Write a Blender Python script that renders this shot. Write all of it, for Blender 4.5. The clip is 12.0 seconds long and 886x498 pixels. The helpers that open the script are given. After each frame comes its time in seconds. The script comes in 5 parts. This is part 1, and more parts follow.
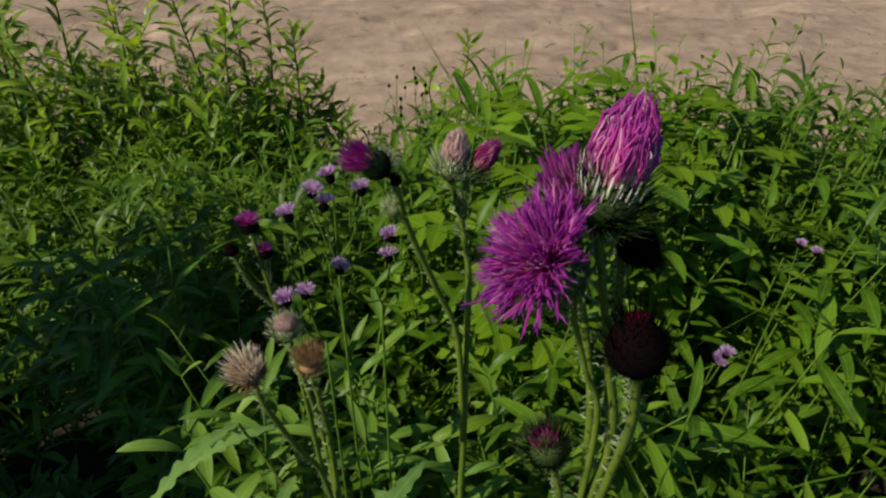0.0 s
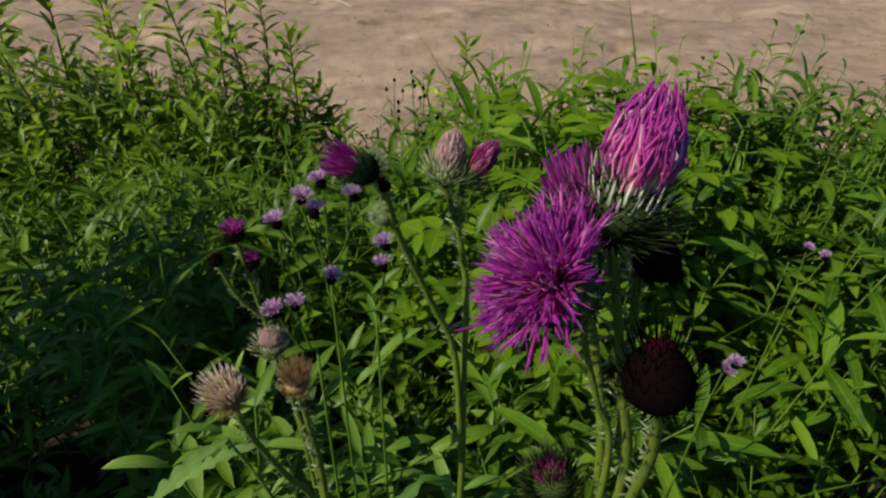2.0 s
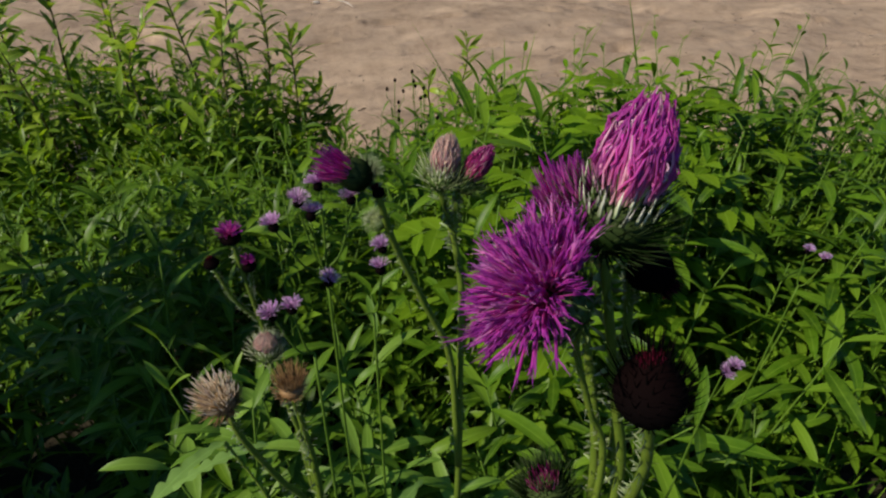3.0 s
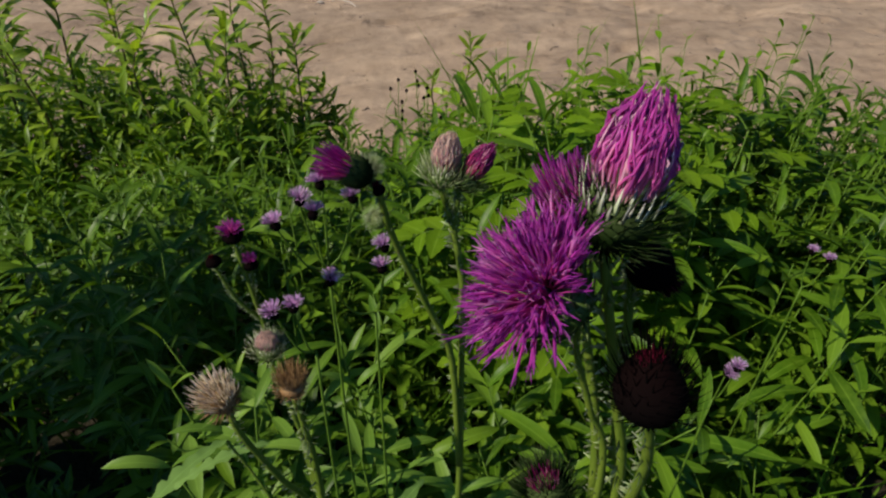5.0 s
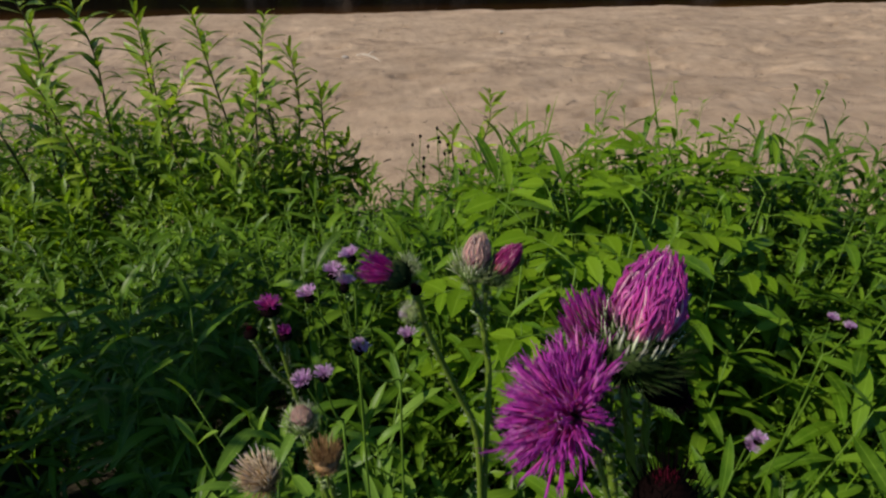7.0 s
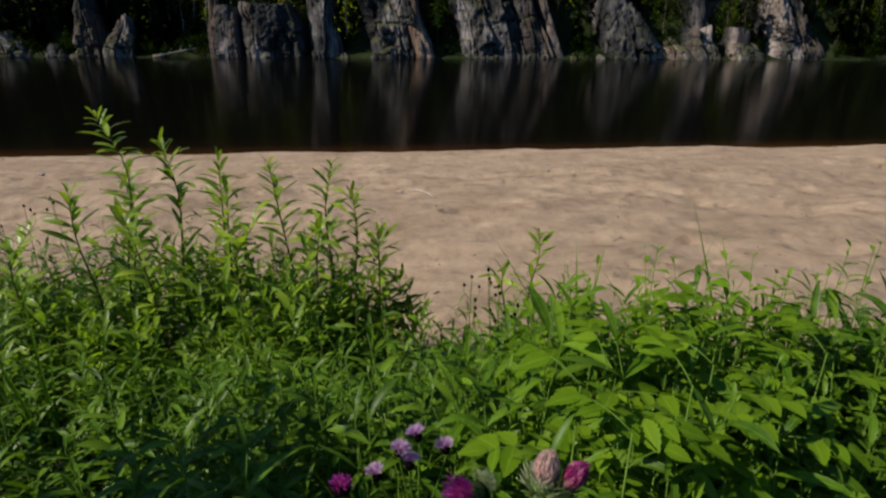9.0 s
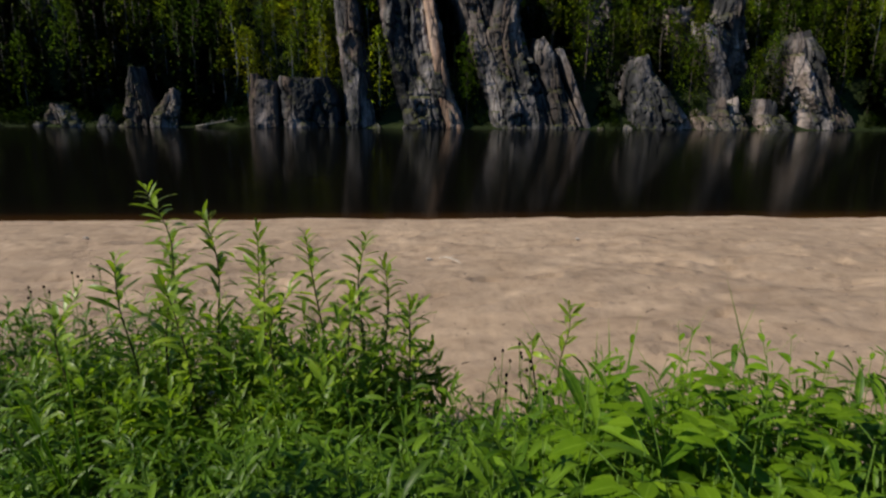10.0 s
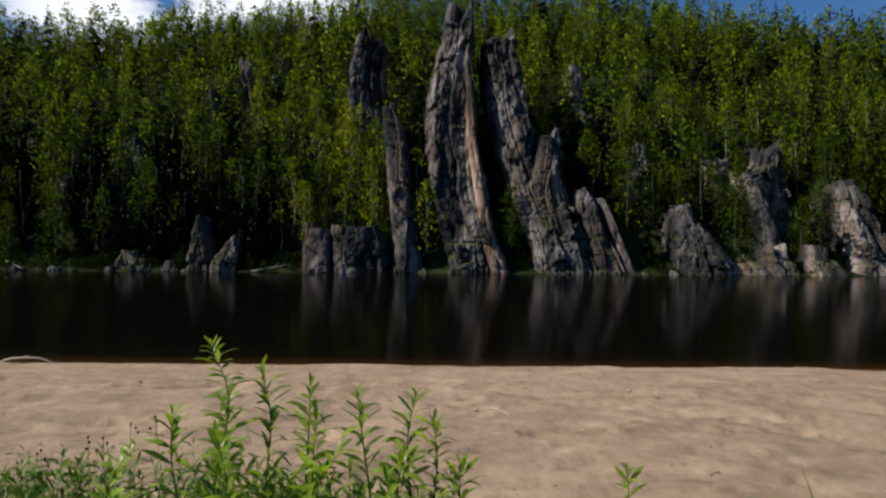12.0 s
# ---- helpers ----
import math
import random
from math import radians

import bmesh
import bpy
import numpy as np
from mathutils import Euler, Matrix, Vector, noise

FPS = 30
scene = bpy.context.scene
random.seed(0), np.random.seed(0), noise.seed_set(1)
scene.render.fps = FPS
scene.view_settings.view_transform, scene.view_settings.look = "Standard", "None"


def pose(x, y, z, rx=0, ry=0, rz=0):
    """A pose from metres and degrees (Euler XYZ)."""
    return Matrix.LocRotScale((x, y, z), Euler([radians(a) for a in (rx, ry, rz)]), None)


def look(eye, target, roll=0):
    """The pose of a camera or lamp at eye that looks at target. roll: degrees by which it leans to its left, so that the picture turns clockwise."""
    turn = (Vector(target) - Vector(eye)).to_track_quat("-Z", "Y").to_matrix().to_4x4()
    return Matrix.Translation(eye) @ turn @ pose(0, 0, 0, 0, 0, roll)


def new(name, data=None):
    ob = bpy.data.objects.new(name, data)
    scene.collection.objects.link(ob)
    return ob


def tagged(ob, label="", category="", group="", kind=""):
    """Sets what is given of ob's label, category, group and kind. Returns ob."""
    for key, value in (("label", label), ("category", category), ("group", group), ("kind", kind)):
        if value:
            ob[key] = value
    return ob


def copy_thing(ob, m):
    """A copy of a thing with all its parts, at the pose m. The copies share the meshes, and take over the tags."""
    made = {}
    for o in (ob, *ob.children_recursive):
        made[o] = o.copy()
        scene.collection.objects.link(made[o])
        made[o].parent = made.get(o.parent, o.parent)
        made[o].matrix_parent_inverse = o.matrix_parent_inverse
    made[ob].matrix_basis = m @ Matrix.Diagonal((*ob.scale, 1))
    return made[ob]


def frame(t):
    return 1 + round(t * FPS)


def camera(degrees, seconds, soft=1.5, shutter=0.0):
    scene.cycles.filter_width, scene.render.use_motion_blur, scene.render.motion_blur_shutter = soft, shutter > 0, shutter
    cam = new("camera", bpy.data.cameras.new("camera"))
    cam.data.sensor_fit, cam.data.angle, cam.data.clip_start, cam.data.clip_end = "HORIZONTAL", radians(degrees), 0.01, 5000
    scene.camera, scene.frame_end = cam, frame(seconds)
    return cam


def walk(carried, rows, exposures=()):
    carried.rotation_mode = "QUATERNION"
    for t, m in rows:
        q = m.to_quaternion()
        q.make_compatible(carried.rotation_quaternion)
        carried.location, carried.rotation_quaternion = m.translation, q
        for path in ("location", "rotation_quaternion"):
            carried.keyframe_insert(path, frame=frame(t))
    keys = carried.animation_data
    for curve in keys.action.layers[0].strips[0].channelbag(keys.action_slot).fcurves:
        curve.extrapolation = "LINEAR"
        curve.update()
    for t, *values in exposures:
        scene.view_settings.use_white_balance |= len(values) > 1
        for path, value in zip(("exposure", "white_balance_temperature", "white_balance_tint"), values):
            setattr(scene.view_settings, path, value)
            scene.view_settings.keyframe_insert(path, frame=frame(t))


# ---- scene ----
cam = camera(74.0, 12.0, soft=2.3, shutter=0.5)
PATH = [
    (0, (0.000, -0.003, 1.153), (0.400, 1.559, -0.030), 1.7),
    (0.5, (0.007, 0.006, 1.152), (0.403, 1.568, -0.033), 1.5),
    (1, (0.010, 0.015, 1.148), (0.403, 1.578, -0.035), 1.3),
    (1.5, (0.006, 0.014, 1.144), (0.408, 1.582, -0.030), 1.4),
    (2, (0.006, 0.013, 1.144), (0.409, 1.582, -0.029), 1.4),
    (2.5, (0.008, 0.015, 1.144), (0.408, 1.584, -0.030), 1.4),
    (3, (0.009, 0.015, 1.145), (0.408, 1.584, -0.030), 1.4),
    (5, (0.010, 0.015, 1.144), (0.398, 1.587, -0.031), 1.3),
    (5.5, (0.010, 0.014, 1.147), (0.396, 1.589, -0.023), 1.3),
    (6, (0.008, 0.013, 1.151), (0.389, 1.606, 0.004), 1.2),
    (6.5, (0.005, 0.012, 1.159), (0.372, 1.638, 0.053), 1.1),
    (7, (0.003, 0.011, 1.170), (0.351, 1.681, 0.125), 1.0),
    (8.8, (-0.010, 0.003, 1.216), (0.223, 1.858, 0.507), 0.3),
    (9, (-0.013, 0.001, 1.221), (0.206, 1.875, 0.559), 0.4),
    (9.5, (-0.021, -0.005, 1.236), (0.158, 1.908, 0.680), 0.5),
    (10, (-0.028, -0.013, 1.251), (0.103, 1.932, 0.801), 0.4),
    (10.5, (-0.034, -0.019, 1.263), (0.046, 1.952, 0.933), 0.4),
    (11, (-0.043, -0.030, 1.280), (-0.002, 1.960, 1.082), 0.5),
    (11.5, (-0.048, -0.038, 1.290), (-0.038, 1.961, 1.217), 0.3),
    (12, (-0.055, -0.062, 1.306), (-0.074, 1.937, 1.338), 0.4),
]
walk(cam, [(t, look(eye, target, roll)) for t, eye, target, roll in PATH])

# ---- daylight: sun on the left, blue sky with a few clouds ----
SUN_TO = Vector((-0.73, -0.15, 0.66)).normalized()
world = bpy.data.worlds.new("sky")
scene.world = world
world.use_nodes = True
wn, wl = world.node_tree.nodes, world.node_tree.links
wn.clear()
sky = wn.new("ShaderNodeTexSky")
sky.sky_type, sky.sun_disc = "NISHITA", False
sky.sun_elevation = math.asin(SUN_TO.z)
sky.sun_rotation = math.atan2(SUN_TO.x, SUN_TO.y) % (2 * math.pi)
sky.air_density, sky.dust_density, sky.ozone_density = 1.0, 0.7, 2.5
coord = wn.new("ShaderNodeTexCoord")
stretch = wn.new("ShaderNodeMapping")
stretch.inputs["Scale"].default_value = (3.2, 3.2, 6.4)
stretch.inputs["Location"].default_value = (0.35, 0.1, 0.0)
cloud = wn.new("ShaderNodeTexNoise")
cloud.inputs["Scale"].default_value, cloud.inputs["Detail"].default_value = 1.9, 8.0
cloud.inputs["Roughness"].default_value = 0.55
cover = wn.new("ShaderNodeValToRGB")
cover.color_ramp.elements[0].position, cover.color_ramp.elements[1].position = 0.40, 0.56
mixer = wn.new("ShaderNodeMix")
mixer.data_type = "RGBA"
mixer.inputs["B"].default_value = (18.0, 18.4, 19.0, 1)
back = wn.new("ShaderNodeBackground")
back.inputs["Strength"].default_value = 0.061
wout = wn.new("ShaderNodeOutputWorld")
wl.new(coord.outputs["Generated"], stretch.inputs["Vector"])
wl.new(stretch.outputs["Vector"], cloud.inputs["Vector"])
wl.new(cloud.outputs["Fac"], cover.inputs["Fac"])
# one bank of cloud over the ridge, the rest of the sky clear
bank = wn.new("ShaderNodeVectorMath")
bank.operation = "DOT_PRODUCT"
bank.inputs[1].default_value = (-0.375, 0.848, 0.375)
edge = wn.new("ShaderNodeMapRange")
edge.interpolation_type = "SMOOTHSTEP"
edge.inputs["From Min"].default_value, edge.inputs["From Max"].default_value = 0.955, 0.992
amount = wn.new("ShaderNodeMath")
amount.operation = "MULTIPLY"
wl.new(coord.outputs["Generated"], bank.inputs[0])
wl.new(bank.outputs["Value"], edge.inputs["Value"])
wl.new(cover.outputs["Color"], amount.inputs[0])
wl.new(edge.outputs["Result"], amount.inputs[1])
wl.new(amount.outputs["Value"], mixer.inputs["Factor"])
clear = wn.new("ShaderNodeMix")
clear.data_type, clear.blend_type = "RGBA", "MULTIPLY"
clear.inputs["Factor"].default_value, clear.inputs["B"].default_value = 1.0, (0.62, 1.02, 1.42, 1)
wl.new(sky.outputs["Color"], clear.inputs["A"])
wl.new(clear.outputs["Result"], mixer.inputs["A"])
wl.new(mixer.outputs["Result"], back.inputs["Color"])
wl.new(back.outputs["Background"], wout.inputs["Surface"])
sun = new("sun", bpy.data.lights.new("sun", "SUN"))
sun.data.energy, sun.data.angle, sun.data.color = 5.0, radians(0.53), (1.0, 0.92, 0.78)
sun.matrix_world = look(Vector((0, 0, 60)), Vector((0, 0, 60)) - SUN_TO)
scene.view_settings.exposure = 0.12


# ---- materials ----
class Nodes:
    """A node material under construction."""

    def __init__(self, name):
        self.mat = bpy.data.materials.new(name)
        self.mat.use_nodes = True
        self.n, self.l = self.mat.node_tree.nodes, self.mat.node_tree.links
        self.n.clear()
        self.out = self.n.new("ShaderNodeOutputMaterial")

    def add(self, kind, **values):
        node = self.n.new(kind)
        for key, value in values.items():
            node.inputs[key.replace("_", " ")].default_value = value
        return node

    def link(self, a, b):
        self.l.new(a, b)

    def noise(self, scale, detail=5.0, rough=0.55, vector=None, size=None):
        node = self.add("ShaderNodeTexNoise", Scale=scale, Detail=detail, Roughness=rough)
        if vector is not None:
            if size:
                mapping = self.add("ShaderNodeMapping", Scale=size)
                self.link(vector, mapping.inputs["Vector"])
                vector = mapping.outputs["Vector"]
            self.link(vector, node.inputs["Vector"])
        return node.outputs["Fac"]

    def ramp(self, value, *stops):
        node = self.n.new("ShaderNodeValToRGB")
        el = node.color_ramp.elements
        while len(el) < len(stops):
            el.new(0.5)
        for e, (p, c) in zip(el, stops):
            e.position, e.color = p, (*c, 1) if len(c) == 3 else c
        self.link(value, node.inputs["Fac"])
        return node.outputs["Color"]

    def mix(self, factor, a, b, blend="MIX"):
        node = self.n.new("ShaderNodeMix")
        node.data_type, node.blend_type = "RGBA", blend
        for key, value in (("Factor", factor), ("A", a), ("B", b)):
            if isinstance(value, (int, float)):
                node.inputs[key].default_value = value
            elif isinstance(value, tuple):
                node.inputs[key].default_value = (*value, 1)
            else:
                self.link(value, node.inputs[key])
        return node.outputs["Result"]

    def attribute(self, name):
        node = self.n.new("ShaderNodeAttribute")
        node.attribute_name = name
        return node.outputs["Fac"]

    def position(self):
        return self.n.new("ShaderNodeNewGeometry").outputs["Position"]

    def island(self):
        return self.n.new("ShaderNodeNewGeometry").outputs["Random Per Island"]

    def one(self):
        return self.n.new("ShaderNodeObjectInfo").outputs["Random"]

    def bump(self, height, strength, distance):
        node = self.add("ShaderNodeBump", Strength=strength, Distance=distance)
        self.link(height, node.inputs["Height"])
        return node.outputs["Normal"]

    def surface(self, colour, rough=0.6, normal=None, gloss=0.5, thin=0.0, thin_tint=(1.0, 1.0, 1.0)):
        p = self.add("ShaderNodeBsdfPrincipled", Roughness=rough)
        p.inputs["Specular IOR Level"].default_value = gloss
        p.inputs["IOR"].default_value = 1.30 if thin and gloss < 0.15 else 1.45
        if isinstance(colour, tuple):
            p.inputs["Base Color"].default_value = (*colour, 1)
        else:
            self.link(colour, p.inputs["Base Color"])
        if normal is not None:
            self.link(normal, p.inputs["Normal"])
        shade = p.outputs["BSDF"]
        if thin:
            t = self.n.new("ShaderNodeBsdfTranslucent")
            self.link(self.mix(1.0, colour, thin_tint, "MULTIPLY"), t.inputs["Color"])
            m = self.add("ShaderNodeMixShader", Fac=thin)
            self.link(shade, m.inputs[1])
            self.link(t.outputs["BSDF"], m.inputs[2])
            shade = m.outputs["Shader"]
        self.link(shade, self.out.inputs["Surface"])
        return self.mat


def leaf_material(name, dark, mid, light, rough=0.40, per_object=False, thin=0.42, rib=True, gloss=0.10, patch=0.0):
    k = Nodes(name)
    pick = k.one() if per_object else k.island()
    colour = k.ramp(pick, (0.0, dark), (0.55, mid), (1.0, light))
    blotch = k.noise(60.0, 3.0, 0.6, k.position())
    colour = k.mix(k.ramp(blotch, (0.35, (0, 0, 0)), (0.75, (0.45, 0.45, 0.45))), colour, light)
    if patch:
        stand = k.noise(patch, 3.0, 0.6, k.position(), (1, 1, 0.35))
        colour = k.mix(1.0, colour, k.ramp(stand, (0.30, (0.45, 0.62, 0.9)), (0.52, (0.95, 0.98, 1.0)), (0.70, (1.45, 1.15, 0.8))), "MULTIPLY")
    if rib:
        vein = k.ramp(k.attribute("across"), (0.0, (1, 1, 1)), (0.14, (0, 0, 0)))
        colour = k.mix(k.mix(0.35, (0.0, 0.0, 0.0), vein), colour, tuple(min(1, c * 1.5 + 0.02) for c in light))
    return k.surface(colour, rough, k.bump(blotch, 0.15, 0.001), gloss, thin, (1.35, 1.35, 0.55))


HERB = leaf_material("herb_leaf", (0.018, 0.050, 0.002), (0.048, 0.112, 0.005), (0.135, 0.232, 0.014), rough=0.42, gloss=0.24, thin=0.34)
HERB_ONE = leaf_material("herb_leaf_single", (0.027, 0.070, 0.002), (0.064, 0.143, 0.006), (0.145, 0.248, 0.016), rough=0.42, per_object=True, gloss=0.24, thin=0.34)
LIME = leaf_material("lime_leaf", (0.085, 0.175, 0.007), (0.125, 0.235, 0.010), (0.180, 0.300, 0.018))
LIME_ONE = leaf_material("lime_leaflet", (0.075, 0.150, 0.006), (0.115, 0.210, 0.009), (0.165, 0.270, 0.015), per_object=True)
WILLOW = leaf_material("willow_leaf", (0.075, 0.140, 0.014), (0.150, 0.240, 0.020), (0.300, 0.400, 0.034), rough=0.36, per_object=True, gloss=0.40)
WILLOW_DARK = leaf_material("willow_leaf_dense", (0.070, 0.140, 0.012), (0.130, 0.225, 0.016), (0.230, 0.340, 0.024), rough=0.40, gloss=0.30, thin=0.48)
THISTLE_LEAF = leaf_material("thistle_leaf", (0.085, 0.160, 0.030), (0.120, 0.215, 0.042), (0.160, 0.270, 0.060), rough=0.5, per_object=True, thin=0.25, gloss=0.25)
GRASS = leaf_material("grass_blade", (0.050, 0.125, 0.006), (0.085, 0.180, 0.010), (0.150, 0.260, 0.020), rib=False)
BIRCH = leaf_material("birch_foliage", (0.185, 0.285, 0.020), (0.280, 0.400, 0.028), (0.360, 0.480, 0.040), rough=0.6, rib=False, thin=0.66, patch=0.16)
BIRCH_B = leaf_material("aspen_foliage", (0.075, 0.145, 0.014), (0.120, 0.210, 0.019), (0.185, 0.290, 0.026), rough=0.6, rib=False, thin=0.50, patch=0.16)
# bush leaves with the gloom of the bank and cracks put into the colour
BUSH_SHADED = leaf_material("shaded_bush_foliage", (0.012, 0.030, 0.004), (0.024, 0.052, 0.006), (0.048, 0.085, 0.010), rough=0.6, rib=False, thin=0.35)
SPRUCE = leaf_material("spruce_needles", (0.028, 0.060, 0.011), (0.046, 0.092, 0.014), (0.076, 0.135, 0.018), rough=0.7, rib=False, thin=0.15)


def stem_material(name, a, b, scale=300.0, rough=0.6):
    k = Nodes(name)
    fine = k.noise(scale, 4.0, 0.6, k.position(), (1, 1, 0.15))
    return k.surface(k.ramp(fine, (0.3, a), (0.7, b)), rough, k.bump(fine, 0.3, 0.0006), 0.2)


STEM = stem_material("green_stem", (0.050, 0.105, 0.008), (0.105, 0.180, 0.018))
TWIG = stem_material("willow_twig", (0.055, 0.060, 0.022), (0.110, 0.085, 0.035))
PALE_STEM = stem_material("downy_stem", (0.070, 0.120, 0.010), (0.140, 0.190, 0.022))
BARK = stem_material("birch_bark", (0.07, 0.065, 0.055), (0.38, 0.36, 0.32), 3.0)
DARK_BARK = stem_material("conifer_bark", (0.045, 0.035, 0.028), (0.110, 0.085, 0.065), 4.0)


def petal_material(name, base, mid, tip, thin=0.55, rough=0.5, per_object=False, fleck=0.0, gloss=0.4):
    k = Nodes(name)
    colour = k.ramp(k.attribute("along"), (0.0, base), (0.45, mid), (1.0, tip))
    vary = k.ramp(k.one() if per_object else k.island(), (0.0, (0.55, 0.5, 0.6)), (0.6, (1, 1, 1)), (1.0, (1.25, 1.25, 1.25)))
    colour = k.mix(1.0, colour, vary, "MULTIPLY")
    if fleck:
        pale = k.ramp(k.one() if per_object else k.island(), (0.80, (0, 0, 0)), (0.90, (fleck, fleck, fleck)))
        colour = k.mix(pale, colour, (0.88, 0.74, 0.72))
    return k.surface(colour, rough, None, gloss, thin, (1.1, 1.0, 1.05))


PURPLE = petal_material("purple_florets", (0.85, 0.20, 0.52), (0.74, 0.085, 0.48), (0.46, 0.050, 0.44), fleck=0.25)
PURPLE_ONE = petal_material("purple_floret", (0.85, 0.20, 0.52), (0.74, 0.090, 0.48), (0.46, 0.050, 0.44), per_object=True, fleck=0.25)
CLOSED = petal_material("closed_pink_florets", (0.90, 0.62, 0.66), (0.80, 0.16, 0.52), (0.58, 0.050, 0.46), fleck=0.7)
FADED = petal_material("faded_florets", (0.60, 0.26, 0.32), (0.74, 0.48, 0.46), (0.78, 0.64, 0.52))
CRIMSON = petal_material("crimson_florets", (0.62, 0.25, 0.26), (0.52, 0.035, 0.20), (0.36, 0.020, 0.22), fleck=0.45)
LILAC = petal_material("lilac_florets", (0.56, 0.28, 0.52), (0.72, 0.44, 0.72), (0.86, 0.68, 0.86))
STRAW = petal_material("dry_straw", (0.50, 0.32, 0.12), (0.88, 0.74, 0.46), (0.95, 0.88, 0.72), thin=0.25)
BROWN = petal_material("dry_brown_bracts", (0.12, 0.065, 0.028), (0.26, 0.14, 0.055), (0.42, 0.27, 0.12), thin=0.15)
BRACT = petal_material("green_bracts", (0.035, 0.075, 0.012), (0.060, 0.110, 0.018), (0.18, 0.22, 0.07), thin=0.15)
BRACT_PALE = petal_material("pale_bracts", (0.09, 0.14, 0.035), (0.22, 0.29, 0.10), (0.50, 0.53, 0.34), thin=0.2)
BRACT_TOP = petal_material("pale_upper_bracts", (0.22, 0.30, 0.12), (0.52, 0.56, 0.38), (0.82, 0.80, 0.68), thin=0.3)
# maroon-black scales, taken down to near-black for the shade on the buds
BRACT_DARK = petal_material("shaded_dark_bracts", (0.002, 0.002, 0.002), (0.003, 0.002, 0.002), (0.005, 0.002, 0.002), thin=0.03, rough=0.85, gloss=0.04)
# green cups, with the shade on their near side put into the colour
BRACT_SPINY = petal_material("shaded_green_spines", (0.004, 0.009, 0.002), (0.009, 0.020, 0.004), (0.070, 0.100, 0.032), thin=0.05, rough=0.75, gloss=0.06)
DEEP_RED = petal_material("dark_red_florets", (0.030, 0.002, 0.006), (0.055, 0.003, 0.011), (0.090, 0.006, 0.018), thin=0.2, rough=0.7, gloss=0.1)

k = Nodes("beach_sand")
pos = k.position()
coarse, grain, damp = k.noise(1.3, 6.0, 0.6, pos, (1, 1.8, 1)), k.noise(260.0, 2.0, 0.7, pos), k.noise(9.0, 5.0, 0.65, pos, (1, 0.8, 1))
colour = k.ramp(coarse, (0.32, (0.294, 0.208, 0.141)), (0.68, (0.478, 0.352, 0.245)))
colour = k.mix(k.ramp(damp, (0.52, (0, 0, 0)), (0.72, (0.7, 0.7, 0.7))), colour, (0.255, 0.184, 0.128))
colour = k.mix(k.ramp(grain, (0.3, (0.4, 0.4, 0.4)), (0.6, (0, 0, 0))), colour, (0.22, 0.165, 0.12))
crumb = k.noise(38.0, 4.0, 0.7, pos)
mottle, litter = k.noise(4.2, 7.0, 0.72, pos, (1.5, 0.7, 1)), k.noise(21.0, 2.0, 0.5, pos, (1, 0.5, 1))
colour = k.mix(1.0, colour, k.ramp(mottle, (0.34, (0.80, 0.78, 0.76)), (0.50, (1.0, 0.985, 0.97)), (0.66, (1.14, 1.12, 1.09))), "MULTIPLY")
colour = k.mix(k.ramp(litter, (0.72, (0, 0, 0)), (0.76, (0.8, 0.8, 0.8))), colour, (0.075, 0.055, 0.038))
SAND = k.surface(colour, 0.9, k.bump(k.mix(0.45, damp, k.mix(0.35, crumb, grain)), 1.0, 0.035), 0.15)

k = Nodes("meadow_soil")
pos = k.position()
SOIL = k.surface(k.ramp(k.noise(14.0, 6.0, 0.65, pos), (0.3, (0.014, 0.012, 0.007)), (0.7, (0.040, 0.032, 0.018))), 0.95, k.bump(k.noise(60.0, 5.0, 0.6, pos), 0.8, 0.01), 0.2)
k = Nodes("forest_floor")
pos = k.position()
FLOOR = k.surface(k.ramp(k.noise(0.35, 7.0, 0.65, pos), (0.3, (0.014, 0.022, 0.007)), (0.6, (0.024, 0.034, 0.010)), (0.8, (0.060, 0.055, 0.036))), 0.95, k.bump(k.noise(1.5, 6.0, 0.65, pos), 1.0, 0.4), 0.1)

